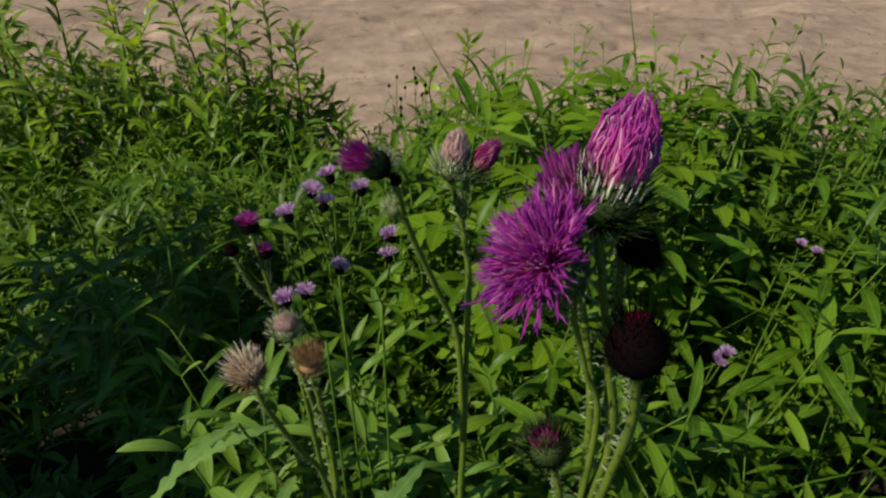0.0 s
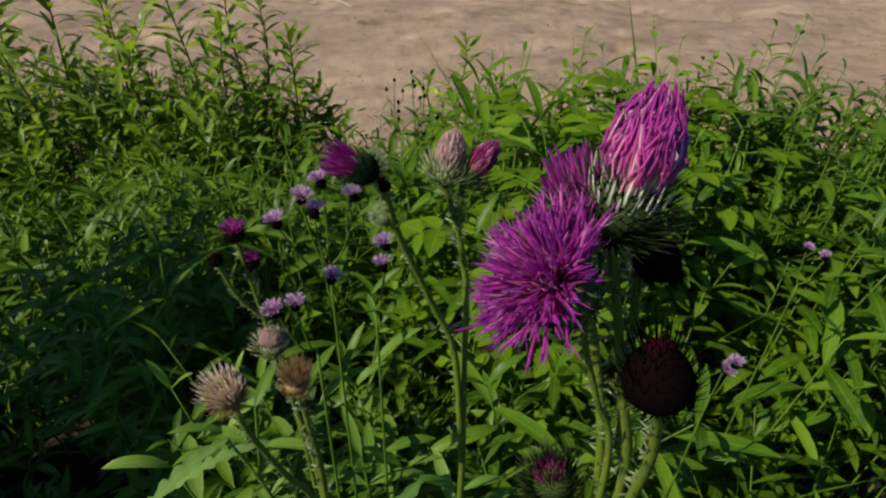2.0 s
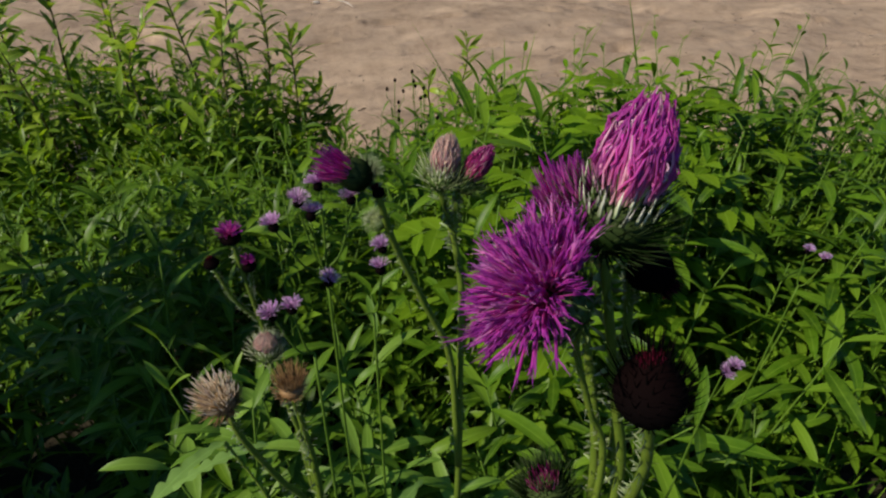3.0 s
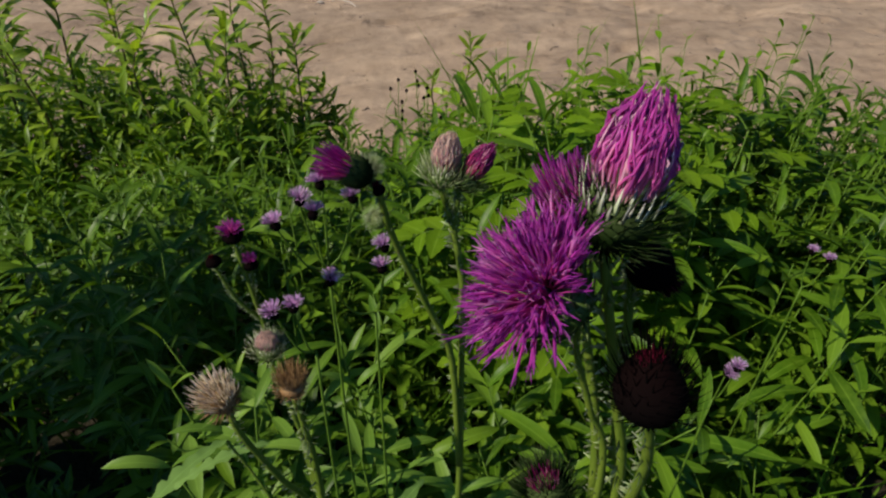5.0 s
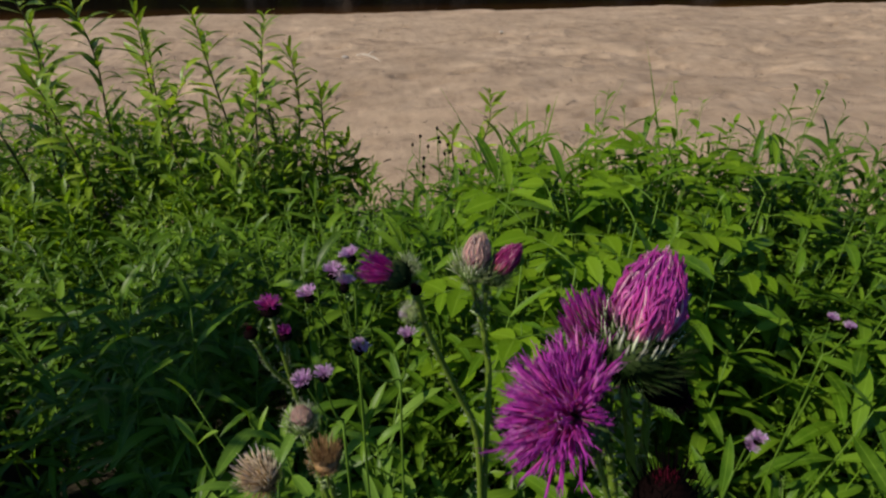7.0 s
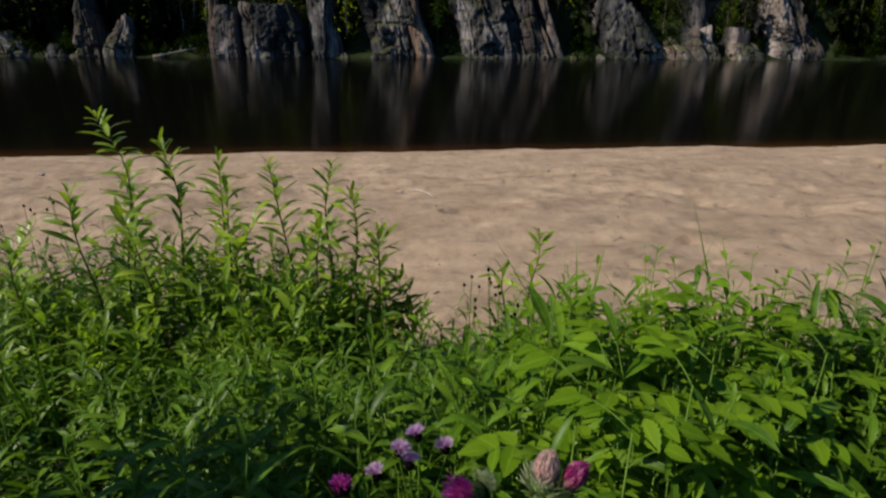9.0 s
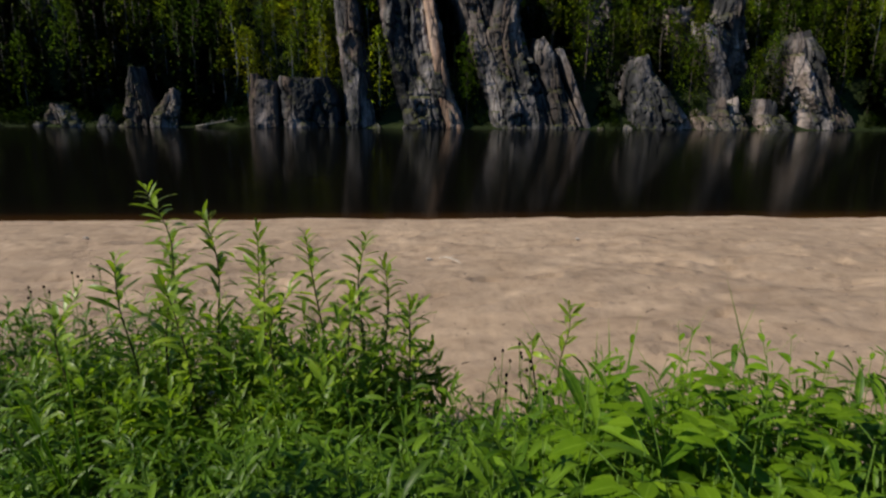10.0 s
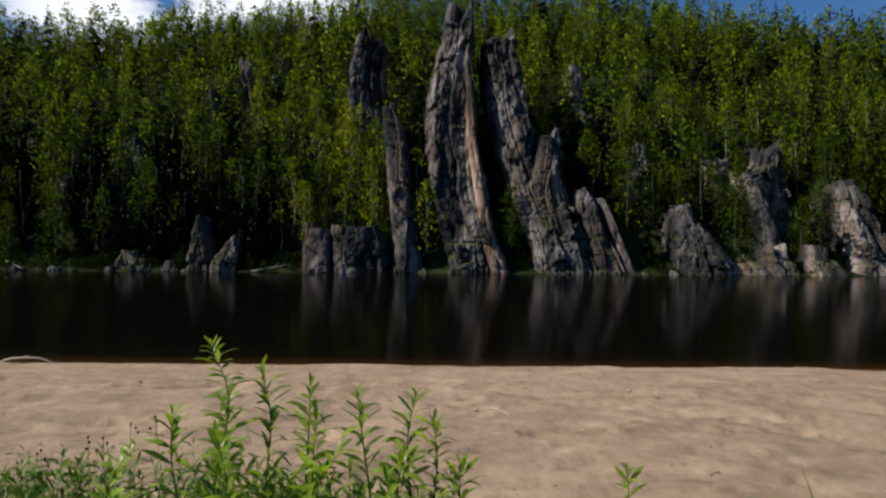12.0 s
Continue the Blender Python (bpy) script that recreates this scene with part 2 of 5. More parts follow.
def limestone(name, dark, mid, light, rust):
    """Grey bedded rock: blotches along the steep beds, thin dark cracks, rusty runs and moss on the ledges."""
    k = Nodes(name)
    pos = k.position()
    lean = k.add("ShaderNodeMapping", Rotation=(0.25, -0.30, 0.0), Scale=(1.0, 0.6, 0.26))
    k.link(pos, lean.inputs["Vector"])
    beds = k.noise(0.34, 7.0, 0.58, lean.outputs["Vector"])
    blocks = k.noise(0.33, 8.0, 0.66, pos)
    runs = k.noise(0.30, 5.0, 0.6, lean.outputs["Vector"], (1.0, 1.0, 0.5))
    fine = k.noise(3.0, 6.0, 0.7, pos)
    colour = k.ramp(beds, (0.37, dark), (0.49, mid), (0.64, light))
    colour = k.mix(k.ramp(blocks, (0.47, (0, 0, 0)), (0.60, (0.75, 0.75, 0.75))), colour, tuple(c * 0.45 for c in mid))
    colour = k.mix(k.ramp(runs, (0.50, (0, 0, 0)), (0.64, (rust, rust, rust))), colour, (0.36, 0.24, 0.17))
    crack = k.add("ShaderNodeTexVoronoi", Scale=0.55)
    crack.feature = "DISTANCE_TO_EDGE"
    k.link(lean.outputs["Vector"], crack.inputs["Vector"])
    colour = k.mix(k.ramp(crack.outputs["Distance"], (0.0, (0.8, 0.8, 0.8)), (0.05, (0, 0, 0))), colour, tuple(c * 0.5 for c in dark))
    colour = k.mix(k.ramp(fine, (0.55, (0, 0, 0)), (0.66, (0.4, 0.4, 0.4))), colour, (0.045, 0.045, 0.036))
    up = k.n.new("ShaderNodeSeparateXYZ")
    k.link(k.n.new("ShaderNodeNewGeometry").outputs["Normal"], up.inputs["Vector"])
    colour = k.mix(k.ramp(up.outputs["Z"], (0.50, (0, 0, 0)), (0.80, (0.85, 0.85, 0.85))), colour, (0.060, 0.062, 0.020))
    return k.surface(colour, 0.92, k.bump(fine, 0.7, 0.22), 0.12)


ROCK = limestone("limestone", (0.020, 0.020, 0.021), (0.050, 0.049, 0.051), (0.270, 0.236, 0.224), 0.25)
RUST = limestone("rusty_limestone", (0.045, 0.036, 0.032), (0.200, 0.120, 0.082), (0.420, 0.300, 0.230), 0.8)

k = Nodes("river_water")
pos = k.position()
ripple = k.noise(0.9, 3.0, 0.5, pos, (1.0, 0.35, 1.0))
swell = k.noise(6.0, 2.0, 0.5, pos, (1.0, 0.4, 1.0))
sep = k.n.new("ShaderNodeSeparateXYZ")
k.link(pos, sep.inputs["Vector"])
shore = k.add("ShaderNodeMapRange", From_Min=10.4, From_Max=13.0)
k.link(sep.outputs["Y"], shore.inputs["Value"])
depth = k.ramp(shore.outputs["Result"], (0.0, (0.110, 0.052, 0.016)), (0.16, (0.020, 0.009, 0.003)), (0.45, (0.004, 0.003, 0.002)), (1.0, (0.002, 0.002, 0.0015)))
WATER = k.surface(depth, 0.10, k.bump(k.mix(0.35, ripple, swell), 0.12, 0.06), 0.07)
WATER.node_tree.nodes["Principled BSDF"].inputs["IOR"].default_value = 1.08

k = Nodes("driftwood")
wood = k.noise(30.0, 5.0, 0.6, k.position(), (0.3, 1, 1))
WOOD = k.surface(k.ramp(wood, (0.3, (0.24, 0.19, 0.15)), (0.7, (0.50, 0.44, 0.37))), 0.85, k.bump(wood, 0.5, 0.004))


# ---- mesh tools ----
rng = np.random.default_rng(7)


class Sheet:
    """Collects vertices, quads and triangles, with two numbers per vertex: along and across."""

    def __init__(self):
        self.v, self.f, self.a, self.c, self.count = [], [], [], [], 0

    def add(self, verts, faces, along=None, across=None):
        verts = np.asarray(verts, float).reshape(-1, 3)
        self.v.append(verts)
        self.f.extend((np.asarray(faces) + self.count).tolist())
        self.a.append(np.zeros(len(verts)) if along is None else np.asarray(along, float).ravel())
        self.c.append(np.ones(len(verts)) if across is None else np.asarray(across, float).ravel())
        self.count += len(verts)
        return self

    def mesh(self, name, material, smooth=True, normals=None):
        v, me = np.concatenate(self.v), bpy.data.meshes.new(name)
        sizes = np.array([len(q) for q in self.f])
        flat = np.fromiter((i for q in self.f for i in q), int, int(sizes.sum()))
        me.vertices.add(len(v))
        me.vertices.foreach_set("co", v.astype(np.float32).ravel())
        me.loops.add(len(flat))
        me.loops.foreach_set("vertex_index", flat.astype(np.int32))
        me.polygons.add(len(sizes))
        me.polygons.foreach_set("loop_start", (np.cumsum(sizes) - sizes).astype(np.int32))
        me.update(calc_edges=True)
        for key, data in (("along", self.a), ("across", self.c)):
            me.attributes.new(key, "FLOAT", "POINT").data.foreach_set("value", np.concatenate(data).astype(np.float32))
        me.polygons.foreach_set("use_smooth", np.full(len(sizes), smooth))
        me.materials.append(material)
        me.validate()
        if normals is not None:
            me.normals_split_custom_set_from_vertices(normals.tolist())
        return me


def part(name, data, parent, label="", m=None):
    """Links a mesh as one part of a thing."""
    ob = new(name, data)
    ob.parent = parent
    if m is not None:
        ob.matrix_basis = m
    return tagged(ob, label)


def thing(name, at, label, category, group=""):
    ob = new(name)
    ob.empty_display_size = 0.05
    ob.matrix_basis = Matrix.Translation(at)
    return tagged(ob, label, category, group)


def unit(v):
    v = np.asarray(v, float)
    return v / np.linalg.norm(v)


def side_frame(axis):
    axis = unit(axis)
    a = unit(np.cross(axis, (0.31, 0.17, 0.93) if abs(axis[2]) < 0.9 else (1, 0.2, 0)))
    return a, np.cross(axis, a), axis


def smooth_line(points, count):
    """A Catmull-Rom line through the points."""
    p = np.asarray(points, float)
    p = np.vstack([2 * p[0] - p[1], p, 2 * p[-1] - p[-2]])
    out, spans = [], len(p) - 3
    for u in np.linspace(0, spans - 1e-6, count):
        i, s = int(u), u - int(u)
        a, b, c, d = p[i:i + 4]
        out.append(0.5 * (2 * b + (c - a) * s + (2 * a - 5 * b + 4 * c - d) * s * s + (3 * b - a - 3 * c + d) * s ** 3))
    return np.array(out)


def tube(sheet, line, radii, sides=6):
    """A round rod along a line, closed at its ends."""
    line = np.asarray(line, float)
    n = len(line)
    radii = np.interp(np.linspace(0, 1, n), np.linspace(0, 1, len(np.atleast_1d(radii))), np.atleast_1d(radii))
    way = unit(line[-1] - line[0])
    a, b, _ = side_frame(way)
    turn = np.linspace(0, 2 * np.pi, sides, endpoint=False)
    ring = np.cos(turn)[:, None] * a + np.sin(turn)[:, None] * b
    v = line[:, None, :] + ring[None] * radii[:, None, None]
    f = [(i * sides + j, i * sides + (j + 1) % sides, (i + 1) * sides + (j + 1) % sides, (i + 1) * sides + j) for i in range(n - 1) for j in range(sides)]
    f += [tuple(range(sides - 1, -1, -1)), tuple((n - 1) * sides + j for j in range(sides))]
    return sheet.add(v, f, np.repeat(np.linspace(0, 1, n), sides)) if sides == 4 else tube_faces(sheet, v, f, n, sides)


def tube_faces(sheet, v, f, n, sides):
    quads, caps = f[:-2], f[-2:]
    base = sheet.count
    sheet.add(v, quads, np.repeat(np.linspace(0, 1, n), sides))
    sheet.f.extend([[i + base for i in c] for c in caps])
    return sheet


def blade_set(base, azimuth, pitch, length, width, droop, fold=0.35, steps=5, full=0.75, roll=0.0):
    """Many leaf blades at once: vertices (K, 3 * (steps + 1), 3) and the quads of one blade."""
    base, count = np.asarray(base, float).reshape(-1, 3), len(np.atleast_1d(azimuth))
    s = np.linspace(0, 1, steps + 1)
    wide = (s ** full) * (1 - s) ** 0.75
    wide = wide / wide.max()
    wide[0], wide[-1] = 0.10, 0.02
    angle = pitch[:, None] - droop[:, None] * s[None]
    step = length[:, None] / steps
    r = np.concatenate([np.zeros((count, 1)), np.cumsum(np.cos(angle[:, :-1]) * step, 1)], 1)
    h = np.concatenate([np.zeros((count, 1)), np.cumsum(np.sin(angle[:, :-1]) * step, 1)], 1)
    ahead = np.stack([np.cos(azimuth), np.sin(azimuth), np.zeros(count)], 1)
    left = np.stack([-np.sin(azimuth), np.cos(azimuth), np.zeros(count)], 1)
    up = np.array([0, 0, 1.0])
    mid = base[:, None] + ahead[:, None] * r[..., None] + up * h[..., None]
    half = width[:, None] * wide[None] / 2
    roll = np.broadcast_to(roll, (count,))
    sway = left[:, None] * np.cos(roll)[:, None, None] + up * np.sin(roll)[:, None, None]
    normal = -ahead[:, None] * np.sin(angle)[..., None] + up * np.cos(angle)[..., None]
    lift = normal * (half * fold)[..., None]
    v = np.stack([mid + sway * half[..., None] + lift, mid, mid - sway * half[..., None] + lift], 2).reshape(count, -1, 3)
    q = [(3 * i + j, 3 * i + j + 1, 3 * i + j + 4, 3 * i + j + 3) for i in range(steps) for j in (0, 1)]
    return v, np.array(q)


def add_blades(sheet, *args, steps=5, **keys):
    v, q = blade_set(*args, steps=steps, **keys)
    count, per = v.shape[:2]
    faces = (q[None] + (np.arange(count) * per)[:, None, None]).reshape(-1, 4)
    along = np.tile(np.repeat(np.linspace(0, 1, steps + 1), 3), count)
    across = np.tile([1, 0, 1], count * (steps + 1))
    return sheet.add(v, faces, along, across)


def leaf_mesh(name, length, width, droop, material, fold=0.35, steps=6, full=0.75):
    """One leaf that grows from the origin along +x."""
    one = np.array([0.0])
    return add_blades(Sheet(), [(0, 0, 0)], one, one, one + length, one + width, one + droop, fold=fold, steps=steps, full=full).mesh(name, material)


def value_noise(x, y, seed, octaves=4, gain=0.5):
    """Smooth lattice noise over arrays, about -1 to 1."""
    table = np.random.default_rng(seed).random((256, 256)) * 2 - 1
    total, amp = np.zeros(np.broadcast(x, y).shape), 1.0
    for _ in range(octaves):
        i, j = np.floor(x).astype(int), np.floor(y).astype(int)
        u, v = x - i, y - j
        u, v = u * u * (3 - 2 * u), v * v * (3 - 2 * v)
        g = lambda a, b: table[(i + a) % 256, (j + b) % 256]
        total = total + amp * ((g(0, 0) * (1 - u) + g(1, 0) * u) * (1 - v) + (g(0, 1) * (1 - u) + g(1, 1) * u) * v)
        x, y, amp = x * 2.03 + 7.3, y * 2.03 + 3.1, amp * gain
    return total


# ---- lie of the land ----
WATER_Z, SHORE, FAR = -0.65, 10.62, 76.5


def verge(x):
    """How far out the plants grow before the sand begins."""
    return np.interp(x, (-3.0, -1.2, -0.4, 0.1, 0.5, 1.0, 2.0, 4.0), (3.1, 2.9, 2.6, 2.1, 1.62, 1.22, 1.25, 1.5))


def hollow(x, y):
    inner = np.clip((-0.24 - x - 0.55 * np.clip(y - 0.60, 0, 9)) / 0.12, 0, 1)
    return inner * np.clip((1.15 - y) / 0.2, 0, 1) * np.clip((x + 1.25) / 0.15, 0, 1)


def canopy(x, y):
    """Height of the leafy top of the plants, with a low hollow beside the thistles."""
    return np.clip(0.60 + 0.26 * x - 0.20 * (y - 1.0), 0.34, 0.69) * (1 - 0.55 * hollow(x, y)) * np.where(x > -0.2, np.interp(y, (0.2, 0.5, 0.8, 1.0, 1.5), (0.60, 0.84, 1.0, 1.0, 0.74)), np.interp(y, (0.2, 0.65), (0.74, 1.0)))


def crest(x):
    return np.interp(x, (-300, -130, -62, -10, 48, 72, 105, 300), (32, 36, 44, 55, 54, 44, 38, 36))


def land(x, y):
    near = np.interp(y, (-8.0, 0.8, 3.0, SHORE - 0.25, SHORE, SHORE + 0.4, 16.0, FAR - 8), (0.15, 0.0, -0.20, -0.60, -0.66, -0.78, -1.9, -2.2))
    top = crest(x)
    bank = np.interp(y, (FAR - 8, FAR - 0.5, FAR + 0.5, FAR + 2.5), (-2.2, -0.75, -0.45, 0.2))
    hill = np.minimum(0.2 + 0.93 * (y - FAR - 2.5), top + 0.10 * (y - 135))
    rough = 1.6 * value_noise(x * 0.06, y * 0.06, 3) * np.clip((y - FAR - 3) / 15, 0, 1)
    z = np.where(y < FAR - 8, near, np.where(y < FAR + 2.5, bank, hill + rough))
    return z + 0.02 * value_noise(x * 0.8, y * 0.8, 5) * (np.abs(y) < 12)


def grid_mesh(name, xs, ys, height, material):
    gx, gy = np.meshgrid(xs, ys, indexing="ij")
    v = np.stack([gx, gy, height(gx, gy)], -1).reshape(-1, 3)
    i, j = np.meshgrid(np.arange(len(xs) - 1), np.arange(len(ys) - 1), indexing="ij")
    a = (i * len(ys) + j).ravel()
    f = np.stack([a, a + len(ys), a + len(ys) + 1, a + 1], 1)
    return Sheet().add(v, f).mesh(name, material)


def ground_z(x, y):
    """The sheet below everything; it dips under the beach."""
    under = np.clip((y - verge(x) - 0.1) / 0.3, 0, 1) * np.clip((SHORE + 0.6 - y) / 0.3, 0, 1)
    return land(x, y) - 0.12 * under


xs = np.concatenate([np.linspace(-3000, -160, 12)[:-1], np.linspace(-160, -12, 60)[:-1], np.linspace(-12, 12, 70), np.linspace(12, 160, 60)[1:], np.linspace(160, 3000, 12)[1:]])
ys = np.concatenate([np.linspace(-3000, -20, 8)[:-1], np.linspace(-20, 0, 20)[:-1], np.linspace(0, 13, 90), np.linspace(13, FAR - 8, 12)[1:], np.linspace(FAR - 8, 145, 90)[1:], np.linspace(145, 4000, 14)[1:]])
ground_mesh = grid_mesh("ground", xs, ys, ground_z, SOIL)
for m in (SAND, FLOOR):
    ground_mesh.materials.append(m)
for face in ground_mesh.polygons:
    face.material_index = 2 if face.center.y > FAR - 1 else (1 if face.center.y > 3.4 else 0)
ground = tagged(new("ground", ground_mesh), "dark meadow soil, river bed and wooded hillside", "ground", kind="structure")

prints = np.random.default_rng(21)
DENTS = [(px, py, prints.uniform(0.06, 0.15), prints.uniform(0.035, 0.07), prints.uniform(-0.5, 0.6), prints.uniform(0.02, 0.06))
         for px, py in zip(prints.uniform(-9, 11, 420), 2.2 + 8.0 * prints.random(420) ** 1.1)]
# wind-worn hollows, broad and shallow
for px, py in zip(prints.uniform(-8, 10, 60), prints.uniform(3.0, 9.8, 60)):
    DENTS.append((px, py, prints.uniform(0.20, 0.50), prints.uniform(0.07, 0.16), prints.uniform(-0.35, 0.35), prints.uniform(0.03, 0.065)))
# two wandering rows of steps across the beach
for row, (x0, y0, dx, dy) in enumerate(((-6.0, 7.8, 0.62, -0.03), (0.2, 5.0, 0.55, 0.20))):
    for i in range(18):
        DENTS.append((x0 + dx * i, y0 + dy * i + (0.11 if i % 2 else -0.11), 0.14, 0.06, 0.1, 0.07))


def sand_z(x, y):
    z = land(x, y) + 0.006
    z = z + np.interp(y, (6, 9), (0.06, 0.015)) * value_noise(x * 0.55, y * 0.9, 11, 3) + np.interp(y, (7, 10), (0.020, 0.010)) * value_noise(x * 2.2, y * 2.6, 12, 4, 0.6)
    for px, py, a, b, turn, deep in DENTS:
        near = (np.abs(x - px) < max(0.4, 2.8 * a)) & (np.abs(y - py) < max(0.4, 2.8 * a))
        dx, dy = x[near] - px, y[near] - py
        u, v = dx * math.cos(turn) + dy * math.sin(turn), dy * math.cos(turn) - dx * math.sin(turn)
        q = (u / a) ** 2 + (v / b) ** 2
        z[near] += deep * (0.45 * np.exp(-((np.sqrt(q) - 1.5) ** 2) * 4) - np.exp(-q))
    # the beach sinks under the plants and breaks off at the water
    z -= 0.35 * np.clip((verge(x) - 0.2 - y) / 0.35, 0, 1)
    lip = SHORE + 0.03 * value_noise(x * 0.7, y * 0 + 2.0, 14, 3)
    return z - 0.35 * np.clip((y - lip) / 0.25, 0, 1)


sand_mesh = grid_mesh("sand_beach", np.concatenate([np.linspace(-40, -10, 50)[:-1], np.linspace(-10, 12, 390), np.linspace(12, 40, 50)[1:]]),
                      np.concatenate([np.linspace(1.0, 6, 110)[:-1], np.linspace(6, SHORE + 0.5, 90)]), sand_z, SAND)
tagged(new("sand_beach", sand_mesh), "pale brown river sand with footprints and hollows", "beach", kind="structure")
water_mesh = grid_mesh("water", np.linspace(-900, 900, 30), np.linspace(SHORE - 0.2, FAR + 1.2, 20), lambda x, y: x * 0 + WATER_Z, WATER)
tagged(new("water", water_mesh), "calm dark brown river reflecting the cliff", "river", kind="structure")


# ---- the cliff: leaning limestone fins and crags ----
def fin_line(spine, count):
    s = np.asarray(spine, float)
    t = np.linspace(0, 1, len(s))
    return np.stack([np.interp(np.linspace(0, 1, count), t, s[:, i]) for i in range(4)], 1)


FINS = []


def lot(*numbers):
    """A repeatable random number, 0 to 1, for whole numbers."""
    h = sum(np.asarray(q) * k for q, k in zip(numbers, (12.9898, 78.233, 37.719)))
    return np.modf(np.abs(np.sin(h) * 43758.5453))[0]


def block_ring(sides):
    """Points round a squared-off ring, the front half twice as dense."""
    turn = np.linspace(0, 2 * np.pi, 4001)
    x, y = (np.sign(q) * np.abs(q) ** 0.42 for q in (np.cos(turn), np.sin(turn)))
    step = np.hypot(np.diff(x), np.diff(y)) * np.where(y[:-1] < 0.3, 2.2, 1.0)
    run = np.concatenate([[0], np.cumsum(step)])
    at = np.linspace(0, run[-1], sides, endpoint=False)
    return np.interp(at, run, x)[None], np.interp(at, run, y)[None]


def rock_fin(spine, deep, seed, label, material=ROCK, name="rock_pillar", levels=120, sides=110, rugged=1.0, slab=1.0, jag=1.0):
    """A leaning fin of rock: rings along a spine of x, front y, z and half width, split along its beds into flat tilted blocks."""
    FINS.append(fin_line(spine, 40))
    line = smooth_line(spine, levels)
    line[:, 3] = np.maximum(line[:, 3], 0.25)
    line[0, 2] -= 1.2
    c, s = block_ring(sides)
    x, y, z, w = (line[:, i:i + 1] for i in range(4))
    d = np.minimum(deep, 0.6 * w + deep * 0.55)
    px, py = x + c * w, y + d + s * d
    pz = z + 0 * px
    k = 0 * px
    # two sets of beds and joints: large blocks, and smaller broken ones on them
    for size, amp, key in ((2.3 * slab, 1.0, 0), (0.85 * slab, 0.30, 7)):
        u = (px - x + 0.55 * (py - y)) / size + 0.5 * value_noise(px * 0.22 + seed, pz * 0.10, 50 + seed + key, 3)
        row = np.floor(u)
        v = pz / (2.6 * size) + 3.0 * lot(row, seed + key) + 0.35 * value_noise(px * 0.4, pz * 0.3, 80 + seed + key, 2)
        cell = np.floor(v)
        du, dv = u - row - 0.5, v - cell - 0.5
        flat = 0.85 * (lot(row, cell, seed + key) - 0.5) + 0.5 * (lot(row, seed + key) - 0.5)
        flat = flat + 1.1 * du * (lot(row, cell, seed + key + 1) - 0.62) + 0.9 * dv * (lot(row, cell, seed + key + 2) - 0.45)
        flat = flat - 0.40 * np.clip(1 - (0.5 - np.abs(du)) / 0.09, 0, 1) - 0.22 * np.clip(1 - (0.5 - np.abs(dv)) / 0.06, 0, 1)
        k = k + amp * flat
        big_row = row if key == 0 else big_row
    k = k + 0.30 * value_noise(px * 0.18 + py * 0.1, pz * 0.10, 20 + seed, 4) + 0.16 * value_noise(px * 1.5 + py, pz * 1.1, 30 + seed, 4, 0.6)
    k = k * rugged * np.minimum(w, 3.0) * 0.38
    px, py = px + c * k * 0.45, py + s * k * 1.25
    top = np.clip((np.arange(levels) - levels * 0.80) / (levels * 0.20), 0, 1)[:, None]
    pz = pz + top * jag * np.minimum(w, 1.5) * (2.4 * (lot(big_row, seed + 3) - 0.4) + 1.2 * (lot(row, seed + 5) - 0.5))
    verts = np.stack([px, py, pz], -1)
    v = np.concatenate([verts.reshape(-1, 3), [verts[-1].mean(0)]])
    i, j = (q.ravel() for q in np.meshgrid(np.arange(levels - 1), np.arange(sides), indexing="ij"))
    f = np.stack([i * sides + j, i * sides + (j + 1) % sides, (i + 1) * sides + (j + 1) % sides, (i + 1) * sides + j], 1)
    sheet, last = Sheet(), levels * sides
    sheet.add(v, f)
    sheet.f.extend([[(levels - 1) * sides + q, (levels - 1) * sides + (q + 1) % sides, last] for q in range(sides)])
    ob = new(name, sheet.mesh(name, material, smooth=False))
    return tagged(ob, label, "rock", "rocks of the cliff")


rock_fin([(4.2, 76.0, -0.7, 4.0), (2.3, 78.2, 5.7, 3.9), (0.9, 81.0, 13.6, 3.9), (0.1, 84.0, 22.1, 3.8), (0.3, 86.9, 30.4, 2.8), (1.2, 89.1, 36.7, 2.4), (1.6, 89.9, 39.0, 1.9)],
         9, 1, "tallest grey limestone pillar leaning over the river")
rock_fin([(6.6, 75.4, -0.7, 1.3), (5.2, 77.1, 4.1, 0.9), (4.0, 79.3, 11.2, 0.8), (3.1, 82.0, 18.7, 0.75), (2.9, 83.8, 24.8, 0.55), (2.8, 85.2, 28.5, 0.3)],
         4, 2, "narrow rust-stained limestone rib on the pillar", RUST, sides=30, rugged=0.8)
rock_fin([(15.1, 77.0, -0.7, 2.2), (12.9, 79.2, 5.7, 2.9), (10.6, 82.0, 13.6, 3.1), (9.0, 85.0, 22.1, 3.0), (8.0, 87.5, 29.4, 3.0), (7.5, 89.2, 34.2, 2.7), (8.2, 90.1, 36.7, 2.2)],
         9, 3, "tall grey limestone pillar with a broken top")
rock_fin([(15.4, 75.9, -0.8, 4.2), (14.4, 78.2, 5.7, 3.4), (13.8, 80.4, 12.0, 2.3), (14.4, 82.5, 17.8, 1.8), (14.7, 83.3, 20.2, 1.4)], 7, 4, "half-height pale limestone pillar with a flat top")
rock_fin([(21.3, 75.9, -0.8, 2.0), (19.9, 77.7, 4.1, 1.6), (18.8, 79.3, 8.8, 1.4), (18.2, 80.1, 11.2, 0.6)], 5, 5, "low leaning limestone slab at the waterline")
